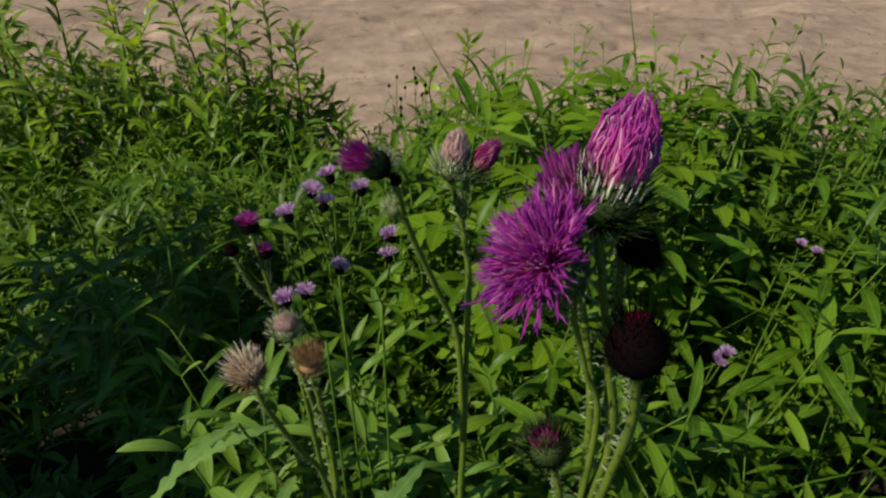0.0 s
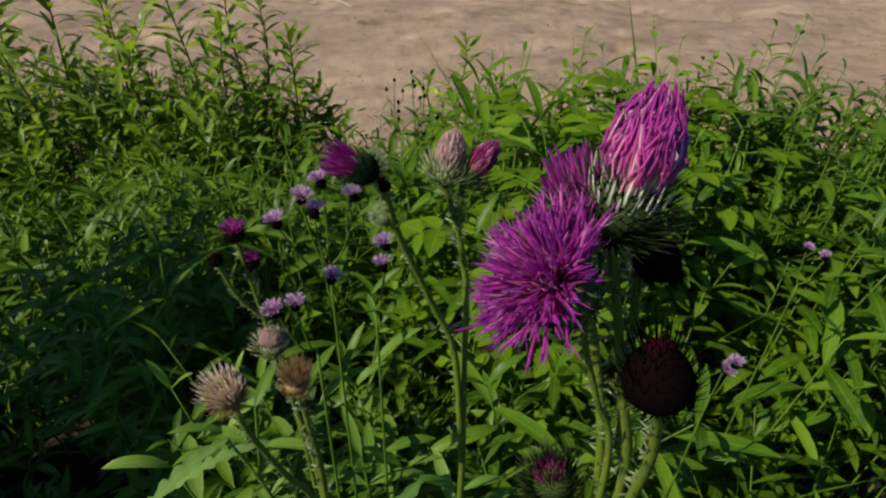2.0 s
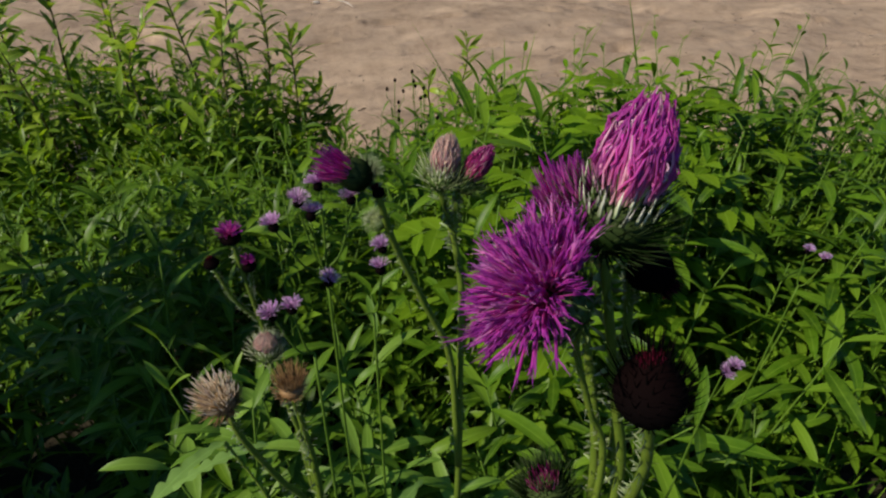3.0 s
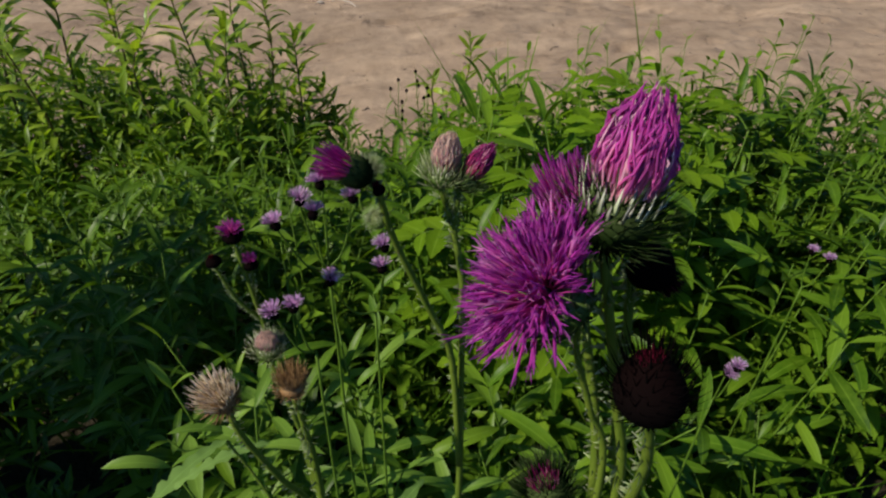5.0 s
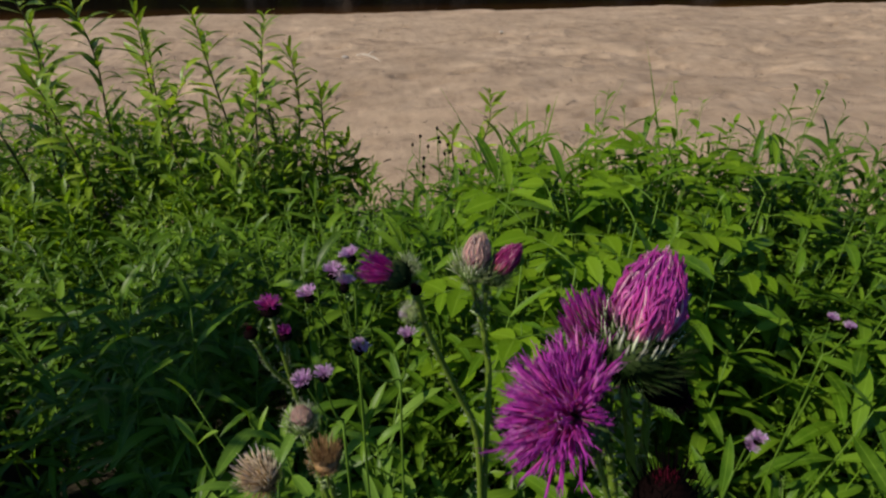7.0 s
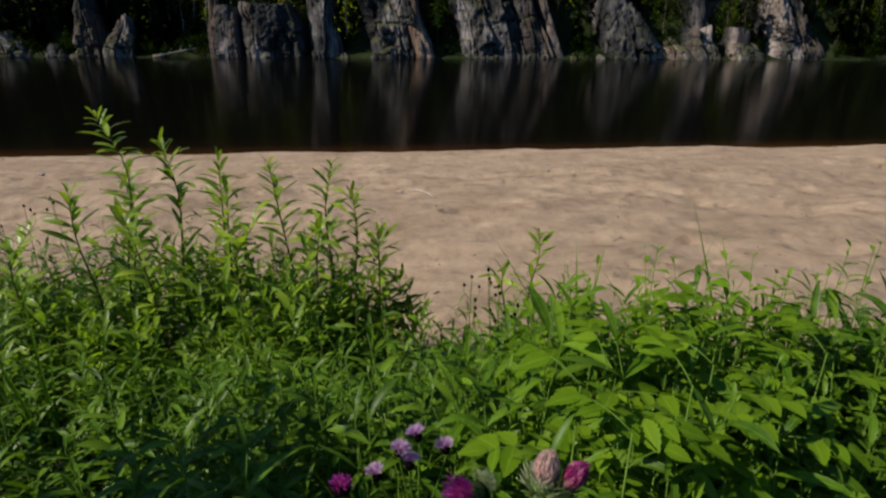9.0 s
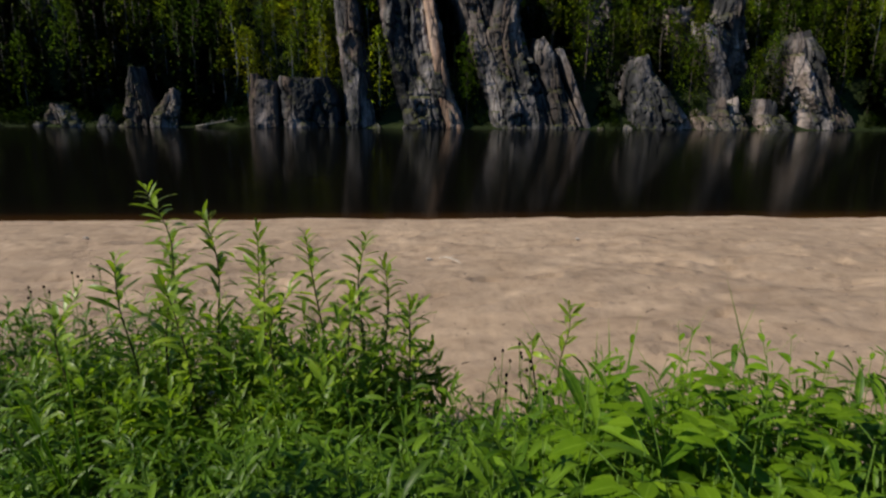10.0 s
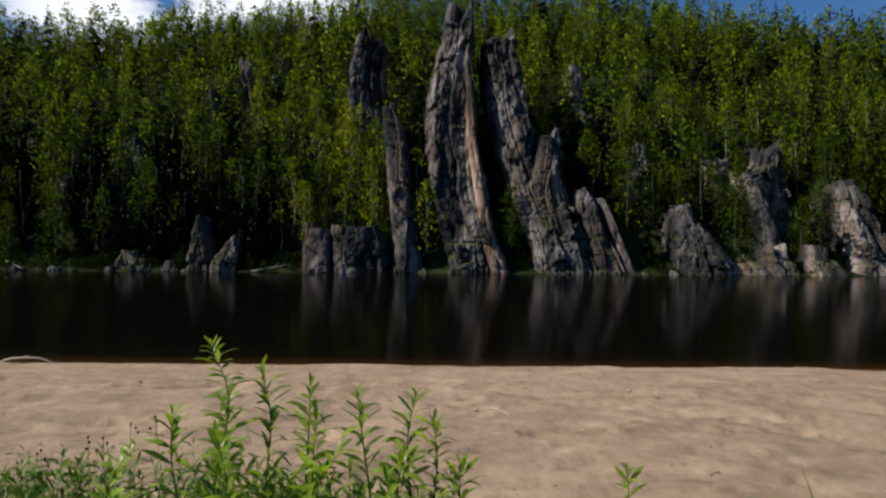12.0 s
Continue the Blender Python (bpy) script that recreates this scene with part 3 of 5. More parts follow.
rock_fin([(-5.3, 76.0, -0.6, 2.2), (-6.2, 78.2, 5.7, 1.7), (-7.3, 81.0, 13.6, 1.7), (-8.3, 83.4, 20.4, 1.4), (-9.1, 84.4, 23.5, 0.8)], 7, 6, "slender grey limestone pillar among birches")
rock_fin([(-12.6, 93.0, 9.0, 3.4), (-13.2, 94.4, 17.0, 3.2), (-13.8, 95.0, 24.0, 2.8), (-14.1, 95.0, 30.0, 3.0), (-14.0, 95.0, 35.0, 2.7), (-13.1, 95.0, 37.8, 2.2)], 6, 7, "square grey crag high in the birch wood")
rock_fin([(-17.4, 76.0, -0.6, 1.9), (-17.6, 76.6, 2.6, 1.9), (-17.6, 77.0, 5.3, 1.7)], 4, 8, "blocky limestone foot of the cliff", sides=80, levels=50, jag=0.35, slab=1.5, rugged=0.75)
rock_fin([(-11.6, 76.0, -0.6, 3.7), (-12.0, 76.6, 2.6, 3.7), (-12.6, 77.2, 5.3, 3.2)], 5, 9, "broad blocky limestone foot of the cliff", levels=60, jag=0.35, slab=1.7, rugged=0.7)
rock_fin([(33.7, 75.9, -0.8, 3.5), (32.8, 77.4, 3.4, 2.8), (32.0, 78.5, 6.4, 1.8), (31.8, 79.1, 8.1, 0.9)], 6, 10, "low grey crag standing at the water", levels=44)
rock_fin([(47.2, 84.5, 6.0, 3.0), (46.6, 85.2, 10.5, 2.8), (46.8, 85.8, 14.0, 2.4), (47.6, 86.3, 17.2, 1.7)], 5, 11, "crumbling crag overgrown with bushes", levels=60, sides=80, rugged=1.3)
rock_fin([(57.4, 75.9, -0.8, 4.5), (56.1, 77.7, 4.1, 3.4), (55.0, 79.3, 8.8, 2.6), (54.6, 80.4, 11.8, 1.4)], 7, 12, "pale steep limestone buttress", levels=56)
rock_fin([(-29.5, 76.0, -0.6, 2.0), (-29.4, 76.8, 1.5, 1.6), (-28.9, 77.4, 3.2, 0.6)], 3, 13, "cracked pale boulder at the far shore", levels=46, sides=64, name="boulder", rugged=1.7, slab=0.7)
rock_fin([(-32.8, 76.0, -0.6, 1.6), (-33.3, 77.4, 3.4, 0.9), (-33.8, 78.6, 6.8, 0.3)], 3, 14, "thin upright limestone spike", levels=60, sides=56, rugged=1.7, slab=0.6)
rock_fin([(-42.3, 76.0, -0.6, 2.9), (-42.6, 76.5, 0.8, 1.9), (-42.8, 76.8, 1.7, 0.7)], 3, 15, "low grey boulder at the far shore", levels=40, sides=60, name="boulder", rugged=1.5, slab=0.7)
rock_fin([(-36.5, 76.0, -0.6, 1.5), (-36.6, 76.4, 0.4, 0.9), (-36.6, 76.6, 0.8, 0.5)], 2, 16, "small grey boulder at the far shore", levels=18, sides=30, name="boulder")
CRAGS = [(23.7, 109.2, 29.0, 1.5, 8.6), (50.3, 118.6, 38.0, 2.5, 4.7), (-39.0, 111.6, 31.0, 1.5, 8.2), (-48.8, 89.7, 11.0, 1.9, 8.7), (28.5, 89.7, 11.0, 2.7, 7.2),
         (-34.4, 118.6, 38.0, 2.2, 4.7), (-67.5, 94.1, 15.0, 0.8, 5.0), (-43.2, 104.6, 25.0, 1.0, 6.3), (25.6, 103.9, 24.4, 2.5, 3.7), (39.6, 115.9, 35.5, 1.1, 3.7),
         (41.0, 88.5, 11.5, 2.6, 5.0), (-57.0, 86.5, 7.5, 2.0, 6.0), (-22.0, 92.0, 13.5, 2.4, 6.5)]
for i, (x, y, z, w, h) in enumerate(CRAGS):
    rock_fin([(x + 0.06 * h, y, z - 1, w * 1.15), (x, y, z + h * 0.5, w), (x - 0.04 * h, y, z + h * 0.9, w * 0.9), (x - 0.05 * h, y, z + h, w * 0.7)], 3.0, 20 + i,
             "grey crag showing between the trees", levels=30, sides=34, name="crag", jag=0.4)
stones = np.random.default_rng(31)
for i in range(22):
    x = stones.uniform(-62, 62)
    w = stones.uniform(0.25, 0.75)
    rock_fin([(x, 75.4 + stones.uniform(0, 0.7), -0.75, w), (x, 75.9, -0.55 + w * 0.3, w * 0.8), (x, 76.1, -0.55 + w * 0.6, w * 0.4)], w, 60 + i,
             "pale stone lying at the far waterline", levels=9, sides=16, name="shore_stone")
for x, w, h, seed in ((43.5, 2.6, 2.4, 101), (48.8, 2.4, 1.7, 102), (39.4, 1.5, 1.2, 103)):
    rock_fin([(x + 0.5, 75.5, -0.8, w), (x, 76.3, h * 0.4, w * 0.85), (x - 0.3, 77.2, h, w * 0.55)], 3, seed, "low broken limestone ledge at the waterline", levels=30, sides=60, rugged=1.3, name="rock_ledge")
FINS[6] = FINS[6][24:]
FINS = FINS[:16] + [f * (1, 1, 1, 0.22) for f in FINS[16:29]]

for spine, seed in (([(45.0, 79.0, 0.6, 1.1), (44.0, 80.8, 6.0, 1.0), (42.9, 82.8, 11.4, 0.9), (42.3, 83.6, 13.8, 0.5)], 112),
                    ([(23.9, 76.6, -0.8, 0.8), (22.6, 78.4, 4.2, 0.7), (20.9, 80.6, 9.6, 0.5)], 113),
                    ([(37.6, 76.6, -0.8, 1.1), (35.8, 78.2, 2.8, 0.8), (34.6, 79.2, 5.2, 0.4)], 114)):
    rock_fin(spine, 4, seed, "slanting limestone slab among bushes", levels=60, sides=60, name="rock_slab")
FINS = FINS[:29] + [f * (1, 1, 1, 0.3) for f in FINS[29:]]


# ---- trees of the hillside ----
def crown_clumps(height, radius, low, count, seed, pointed):
    """Leaf clumps of a crown with an uneven outline, gathered round limbs: bent quads, with the normals of the soft bough that they form."""
    g = np.random.default_rng(seed)
    arms = 22
    limbs = np.arange(arms) * 2.4 + g.normal(0, 0.4, arms)
    level = (np.arange(arms) + g.uniform(0, 1, arms)) / arms
    shape = lambda t: (np.sin(np.pi * np.clip(t, 0.03, 0.985) ** (0.80 if not pointed else 0.60)) ** 0.75) * (1 - 0.22 * t)
    reach = radius * shape(level) * g.uniform(0.45, 0.85, arms)
    hub = np.stack([reach * np.cos(limbs), reach * np.sin(limbs), low + (height - low) * level], 1)
    pick = g.integers(0, arms, count)
    puff = radius * g.uniform(0.36, 0.66, arms) * (1.05 - 0.5 * level)
    way = g.normal(size=(count, 3))
    way /= np.linalg.norm(way, axis=1)[:, None]
    centre = hub[pick] + way * (puff[pick] * g.uniform(0.35, 1.0, count) ** 0.5)[:, None] * (1, 1, 1.35)
    core = np.stack([centre[:, 0], centre[:, 1], (centre[:, 2] - low - 0.40 * (height - low)) * radius / height * 1.6], 1) / radius
    soft = 0.35 * way + 0.5 * core + (0, 0, 0.15) + g.normal(0, 0.62, (count, 3))
    soft /= np.linalg.norm(soft, axis=1)[:, None]
    size = g.uniform(0.10, 0.22, count) * (radius / 2.4) ** 0.3
    a = np.cross(soft + g.normal(0, 0.5, (count, 3)), g.normal(size=(count, 3)))
    a /= np.linalg.norm(a, axis=1)[:, None]
    b = np.cross(soft, a)
    b /= np.linalg.norm(b, axis=1)[:, None]
    n = soft * 0.2
    v = np.stack([centre - a * size[:, None], centre + (b * 0.6 + n) * size[:, None], centre + a * size[:, None], centre - (b * 0.6 - n) * size[:, None]], 1)
    return v.reshape(-1, 3), np.arange(count * 4).reshape(-1, 4), np.repeat(soft, 4, axis=0)


def spruce_boughs(height, radius, low, seed, tiers):
    """Drooping boughs in tiers round a straight trunk."""
    g = np.random.default_rng(seed)
    vs, fs, n = [], [], 0
    for i in range(tiers):
        t = i / (tiers - 1)
        z, r = low + (height - low) * t, radius * (1 - t) ** 0.85 + 0.12
        for j in range(max(4, int(9 * (1 - 0.5 * t)))):
            turn, ln = g.uniform(0, 2 * np.pi), r * g.uniform(0.65, 1.15)
            a, b = np.array([np.cos(turn), np.sin(turn), 0]), np.array([-np.sin(turn), np.cos(turn), 0])
            w = 0.22 * ln + 0.10
            drop = g.uniform(0.20, 0.5) * ln
            p = np.array([0, 0, z])
            vs += [p + b * 0.05, p + a * ln * 0.55 + b * w - (0, 0, drop * 0.4), p + a * ln - (0, 0, drop), p + a * ln * 0.55 - b * w - (0, 0, drop * 0.5)]
            fs.append((n, n + 1, n + 2, n + 3))
            n += 4
    vs = np.array(vs)
    soft = vs / (radius, radius, 1) * (1, 1, 0) + (0, 0, 0.35)
    return vs, np.array(fs), soft / np.linalg.norm(soft, axis=1)[:, None]


def trunk_into(sheet, height, thick, seed, limbs=5):
    g = np.random.default_rng(seed)
    bend = np.cumsum(g.normal(0, 0.10, (6, 2)), 0)
    line = np.array([(bend[i, 0] * (i > 0), bend[i, 1] * (i > 0), height * (i / 5) - 0.3 * (i == 0)) for i in range(6)])
    tube(sheet, line, (thick, thick * 0.75, thick * 0.5, thick * 0.15), 7)
    for i in range(limbs):
        z = height * g.uniform(0.35, 0.85)
        p = np.array([np.interp(z, line[:, 2], line[:, c]) for c in range(3)])
        turn = g.uniform(0, 6.28)
        out = np.array([np.cos(turn), np.sin(turn), 0.9]) * height * 0.10
        tube(sheet, [p, p + out * 0.6, p + out + (0, 0, 0.3)], (thick * 0.3, thick * 0.2, 0.02), 5)


TREES = []
for seed in range(9):
    kind = "birch" if seed < 4 else ("aspen" if seed < 6 else "spruce")
    height = (11.0, 12.5, 9.5, 10.5, 10.0, 11.5, 13.0, 11.0, 9.0)[seed]
    t_sheet = Sheet()
    trunk_into(t_sheet, height * 0.92, 0.13 if kind != "spruce" else 0.16, seed, 5 if kind != "spruce" else 0)
    if kind == "spruce":
        cv, cf, cn = spruce_boughs(height, height * 0.17, 0.9, 40 + seed, 26)
        trunk_mat, crown_mat = DARK_BARK, SPRUCE
    else:
        cv, cf, cn = crown_clumps(height, height * 0.225, height * 0.14, 900, 40 + seed, kind == "birch")
        trunk_mat, crown_mat = (BARK, BIRCH) if kind == "birch" else (DARK_BARK, BIRCH_B)
    TREES.append((kind, height, t_sheet.mesh("trunk", trunk_mat), Sheet().add(cv, cf).mesh("crown", crown_mat, normals=cn), cv, cn))

wood = np.random.default_rng(5)
SPOTS = []
cells = {}
fin_a = np.concatenate([np.stack([f[:, 0] / f[:, 1], (f[:, 2] - 1.2) / f[:, 1], f[:, 3] / f[:, 1], f[:, 1]], 1) for f in FINS])
for _ in range(9000):
    x, y = wood.uniform(-125, 125), FAR + 2.0 + 68 * wood.random() ** 0.92
    key = (int(x // 2.6), int(y // 2.2)) if not 98 < y < 122 else (int(x // 3.6), int(y // 3.1), 2)
    if key in cells:
        continue
    pick = int(wood.choice(9, p=(0.19, 0.18, 0.17, 0.17, 0.09, 0.09, 0.04, 0.04, 0.03)))
    # darker aspens and spruces stand in for shade along the shore, birches on the upper slope and one bright stand
    if x < -22 and y < 98 and wood.random() < 0.25:
        key = (key[0], key[1], 1)
    if y < 95 and not -24 < x < -8 and pick < 4 and wood.random() < 0.92:
        pick = int(wood.integers(4, 9))
    # the foot of the slope upstream is mostly old spruce
    if x < -22 and y < 100 and wood.random() < 0.65:
        pick = int(wood.integers(5, 9))
    scale = wood.uniform(0.70, 1.16) * (0.8 if y < FAR + 6 else 1.0)
    z = float(land(np.array(x), np.array(y))) - 0.1
    tall = TREES[pick][1] * scale
    # the bare rock stays bare: no tree stands on a fin or right before it
    clear = True
    for part_up in (0.1, 0.4, 0.65, 0.9):
        a, e = x / y, (z + tall * part_up - 1.2) / y
        near = (np.abs(fin_a[:, 1] - e) < 0.012) & (np.abs(fin_a[:, 0] - a) < fin_a[:, 2] * 0.85 + 0.5 / y) & (fin_a[:, 3] + 4 > y)
        if near.any():
            clear = False
    if not clear:
        continue
    cells[key] = 1
    SPOTS.append((y, x, z, pick, scale, wood.uniform(0, 6.28)))
SPOTS.sort()
WORDS = {"birch": ("birch_tree", "slender light green birch on the rocky hillside", "birches"), "aspen": ("aspen_tree", "fresh green aspen in the hillside wood", "aspens"),
         "spruce": ("spruce_tree", "narrow dark green spruce in the hillside wood", "spruces")}
FIRST, kinds, rest = {}, {}, {}
for y, x, z, pick, scale, turn in SPOTS:
    kind, height, trunk_mesh, crown_mesh, cv, cn = TREES[pick]
    m = Matrix.LocRotScale((x, y, z), Euler((0, 0, turn)), (scale, scale, scale * 1.05))
    kinds[kind] = kinds.get(kind, 0) + 1
    if kinds[kind] <= (190 if kind == "birch" else 130):
        if pick in FIRST:
            copy_thing(FIRST[pick], m)
        else:
            name, label, group = WORDS[kind]
            tree = thing(name, (x, y, z), label, "tree", group)
            part("trunk", trunk_mesh, tree)
            part("crown", crown_mesh, tree)
            FIRST[pick] = tree
    else:
        c, s = math.cos(turn), math.sin(turn)
        skip = 4 if kind != "spruce" else 2
        keep, soft = cv.reshape(-1, 4, 3)[::skip] * (1, 1, 1.05), cn.reshape(-1, 4, 3)[::skip].reshape(-1, 3)
        big = 1.60 if kind != "spruce" else 1.3
        mid = keep.mean(1, keepdims=True)
        keep = (mid + (keep - mid) * big) * scale
        w = np.stack([keep[..., 0] * c - keep[..., 1] * s + x, keep[..., 0] * s + keep[..., 1] * c + y, keep[..., 2] + z], -1).reshape(-1, 3)
        sheet, trunks, turned = rest.setdefault(kind, (Sheet(), Sheet(), []))
        turned.append(np.stack([soft[:, 0] * c - soft[:, 1] * s, soft[:, 0] * s + soft[:, 1] * c, soft[:, 2]], 1))
        sheet.add(w, np.arange(len(w)).reshape(-1, 4))
        tube(trunks, [(x, y, z - 0.3), (x, y, z + height * scale * 0.9)], (0.08, 0.02), 5)
for kind, (sheet, trunks, turned) in rest.items():
    mat, bark = {"birch": (BIRCH, DARK_BARK), "aspen": (BIRCH_B, DARK_BARK), "spruce": (SPRUCE, DARK_BARK)}[kind]
    far_wood = tagged(new("far_" + kind + "_wood", sheet.mesh("far_" + kind + "_wood", mat, normals=np.concatenate(turned))), "dense wood of " + kind + " trees climbing to the ridge", "woodland", kind="stuff")
    part("trunks", trunks.mesh("trunks", bark), far_wood)

# bushes and grass at the foot of the cliff
shrubs = np.random.default_rng(77)
bush_sheet, bush_soft = Sheet(), []
for _ in range(760):
    x, y = shrubs.uniform(-70, 70), FAR + shrubs.uniform(-0.2, 5.0)
    a = x / y
    if (np.abs(fin_a[:, 0] - a) < fin_a[:, 2] * 0.9).any() and shrubs.random() < 0.8:
        continue
    z, r = float(land(np.array(x), np.array(y))), shrubs.uniform(0.4, 1.3)
    v, f, soft = crown_clumps(r * 1.7, r, 0.0, 90, int(shrubs.integers(1e6)), False)
    bush_soft.append(soft)
    bush_sheet.add(v + (x, y, z), f)
tagged(new("shore_bushes", bush_sheet.mesh("shore_bushes", BUSH_SHADED, normals=np.concatenate(bush_soft))), "low green bushes along the far bank, shade in their colour", "bushes", kind="stuff")

# bushes and moss in the cracks and on the ledges of the cliff
cling = np.random.default_rng(78)
moss, moss_soft = Sheet(), []
for fin in (0, 2, 3, 5, 6, 8, 9, 10, 11, 29, 31):
    for _ in range(30 if fin in (0, 2, 3, 6) else 18):
        x, y, z, w = FINS[fin][int(cling.integers(3, len(FINS[fin])))]
        side = cling.choice((-1, 1)) * cling.uniform(0.55, 1.0)
        r = cling.uniform(0.18, 0.65)
        v, f, soft = crown_clumps(r * 1.4, r, 0.0, 60, int(cling.integers(1e6)), False)
        moss_soft.append(soft)
        moss.add(v + (x + side * w, y + 0.3 + abs(side) * cling.uniform(0.3, 1.6), z - 0.2), f)
tagged(new("cliff_bushes", moss.mesh("cliff_bushes", BUSH_SHADED, normals=np.concatenate(moss_soft))), "small bushes rooted in cracks of the cliff", "bushes", kind="stuff")

# fallen trunks at the far shore
for i, (x, y, turn, length) in enumerate(((-55.5, 76.2, 2.5, 4.0), (-25.5, 75.6, 0.25, 5.0))):
    sheet = Sheet()
    a = np.array([math.cos(turn), 0.25, 0.28 * math.sin(turn) + 0.12])
    tube(sheet, [np.array((x, y, -0.5)) + a * length * s for s in np.linspace(0, 1, 6)], (0.08, 0.065, 0.03), 7)
    for s in (0.35, 0.6, 0.8):
        p = np.array((x, y, -0.5)) + a * length * s
        tube(sheet, [p, p + (0.3, 0.1, 0.5)], (0.04, 0.01), 5)
    tagged(new("fallen_log", sheet.mesh("fallen_log", WOOD)), "bleached fallen trunk at the far waterline", "log")


# ---- beach finds ----
def stick(points, thick, label):
    sheet = Sheet()
    line = smooth_line(points, 14)
    tube(sheet, line, (thick * 0.7, thick, thick * 0.8, thick * 0.35), 7)
    p = line[6]
    tube(sheet, [p, p + (0.05, 0.02, 0.03), p + (0.09, 0.05, 0.035)], (thick * 0.5, thick * 0.3, thick * 0.1), 6)
    return tagged(new("driftwood_stick", sheet.mesh("driftwood_stick", WOOD)), label, "driftwood")


def on_sand(x, y, up=0.0):
    return (x, y, float(sand_z(np.array([x]), np.array([y]))[0]) + up)


stick([on_sand(0.38, 6.55, 0.03), on_sand(0.45, 6.5, 0.035), on_sand(0.55, 6.38, 0.03), on_sand(0.60, 6.2, 0.0)], 0.012, "short bleached stick lying on the sand")
stick([on_sand(-7.9, 10.1, 0.02), on_sand(-7.6, 10.1, 0.10), on_sand(-7.2, 10.15, 0.11), on_sand(-6.9, 10.2, 0.0)], 0.022, "curved bleached branch at the water's edge")
pebble_rng = np.random.default_rng(12)
for x, y, r in ((0.26, 6.6, 0.032), (-2.9, 4.9, 0.02), (2.3, 7.6, 0.025), (-4.4, 8.2, 0.03), (3.6, 5.4, 0.018)):
    bm = bmesh.new()
    bmesh.ops.create_icosphere(bm, subdivisions=2, radius=r)
    for v in bm.verts:
        v.co = Vector((v.co.x * 1.3, v.co.y, v.co.z * 0.65)) * (1 + 0.25 * noise.noise(v.co * 40))
    me = bpy.data.meshes.new("pebble")
    bm.to_mesh(me)
    bm.free()
    me.materials.append(WOOD)
    pebble = tagged(new("pebble", me), "small pale pebble on the sand", "pebble", "pebbles on the beach")
    pebble.location = on_sand(x, y, r * 0.4)

# scattered bits of bark and twig on the beach
bits_rng = np.random.default_rng(91)
bits = Sheet()
for x, y, turn, length in zip(bits_rng.uniform(-8, 9, 420), bits_rng.uniform(2.4, 10.3, 420), bits_rng.uniform(0, 6.28, 420), bits_rng.uniform(0.012, 0.06, 420)):
    p = np.array(on_sand(x, y, 0.004))
    a = np.array((math.cos(turn), math.sin(turn), 0.1)) * length * 0.5
    tube(bits, [p - a, p + (0, 0, 0.004), p + a], (0.002, 0.004, 0.0015), 5)
tagged(new("beach_debris", bits.mesh("beach_debris", DARK_BARK)), "dark bits of bark and twig on the sand", "debris", kind="stuff")


# ---- meadow plants ----
def herb_rows(count, seed, x_range, y_range, accept):
    g = np.random.default_rng(seed)
    x, y = g.uniform(*x_range, count), g.uniform(*y_range, count)
    keep = accept(x, y, g)
    return x[keep], y[keep], g


def leafy_stuff(name, label, count, seed, x_range, y_range, accept, material, size, wide, leaves, tall, pitch=(0.1, 0.7), droop=(0.3, 1.2), full=0.75, clump=0.42):
    """A thicket of leafy stems as one object; its stems are a part."""
    x, y, g = herb_rows(count, seed, x_range, y_range, accept)
    n = len(x)
    z0 = land(x, y)
    # the thicket rises in clumps with dark pits between
    top = canopy(x, y) * g.uniform(*tall, n) * (1 + clump * np.clip(value_noise(x * 5.5, y * 5.5, 61, 3), -1, 0.35))
    lean = g.normal(0, 0.07, (n, 2))
    stems, sheet = Sheet(), Sheet()
    for i in range(n):
        p = [(x[i], y[i], z0[i] - 0.02), (x[i] + lean[i, 0] * 0.4, y[i] + lean[i, 1] * 0.4, z0[i] + (top[i] - z0[i]) * 0.55), (x[i] + lean[i, 0], y[i] + lean[i, 1], top[i])]
        tube(stems, p, (0.0022, 0.0018, 0.0008), 4)
    s = 0.28 + 0.72 * np.tile(np.linspace(0, 1.0, leaves) ** 0.75, (n, 1)) + g.normal(0, 0.012, (n, leaves))
    s = np.clip(s, 0.2, 1.0)
    bx = x[:, None] + lean[:, :1] * s ** 1.4
    by = y[:, None] + lean[:, 1:] * s ** 1.4
    bz = z0[:, None] + (top - z0)[:, None] * s
    az = g.uniform(0, 6.28, (n, 1)) + np.arange(leaves) * 2.4 + g.normal(0, 0.3, (n, leaves))
    grow = (0.75 + 0.35 * np.sin(np.pi * np.clip(s, 0, 1))) * g.uniform(0.55, 1.35, (n, leaves)) * np.where(s > 0.95, 0.55, 1)
    k = n * leaves
    add_blades(sheet, np.stack([bx, by, bz], -1).reshape(-1, 3), az.ravel(), (g.uniform(*pitch, k) + 0.7 * (s.ravel() > 0.95) * g.random(k)), (size * grow).ravel(), (wide * grow).ravel(),
               g.uniform(*droop, k), steps=4, full=full, roll=g.normal(0, 0.35, k))
    ob = tagged(new(name, sheet.mesh(name, material)), label, "plants", kind="stuff")
    part("stems", stems.mesh("stems", STEM), ob)
    return ob


def inside(x, y, g):
    return (y < verge(x) - 0.12 * g.random(len(x))) & (y > 0.16)


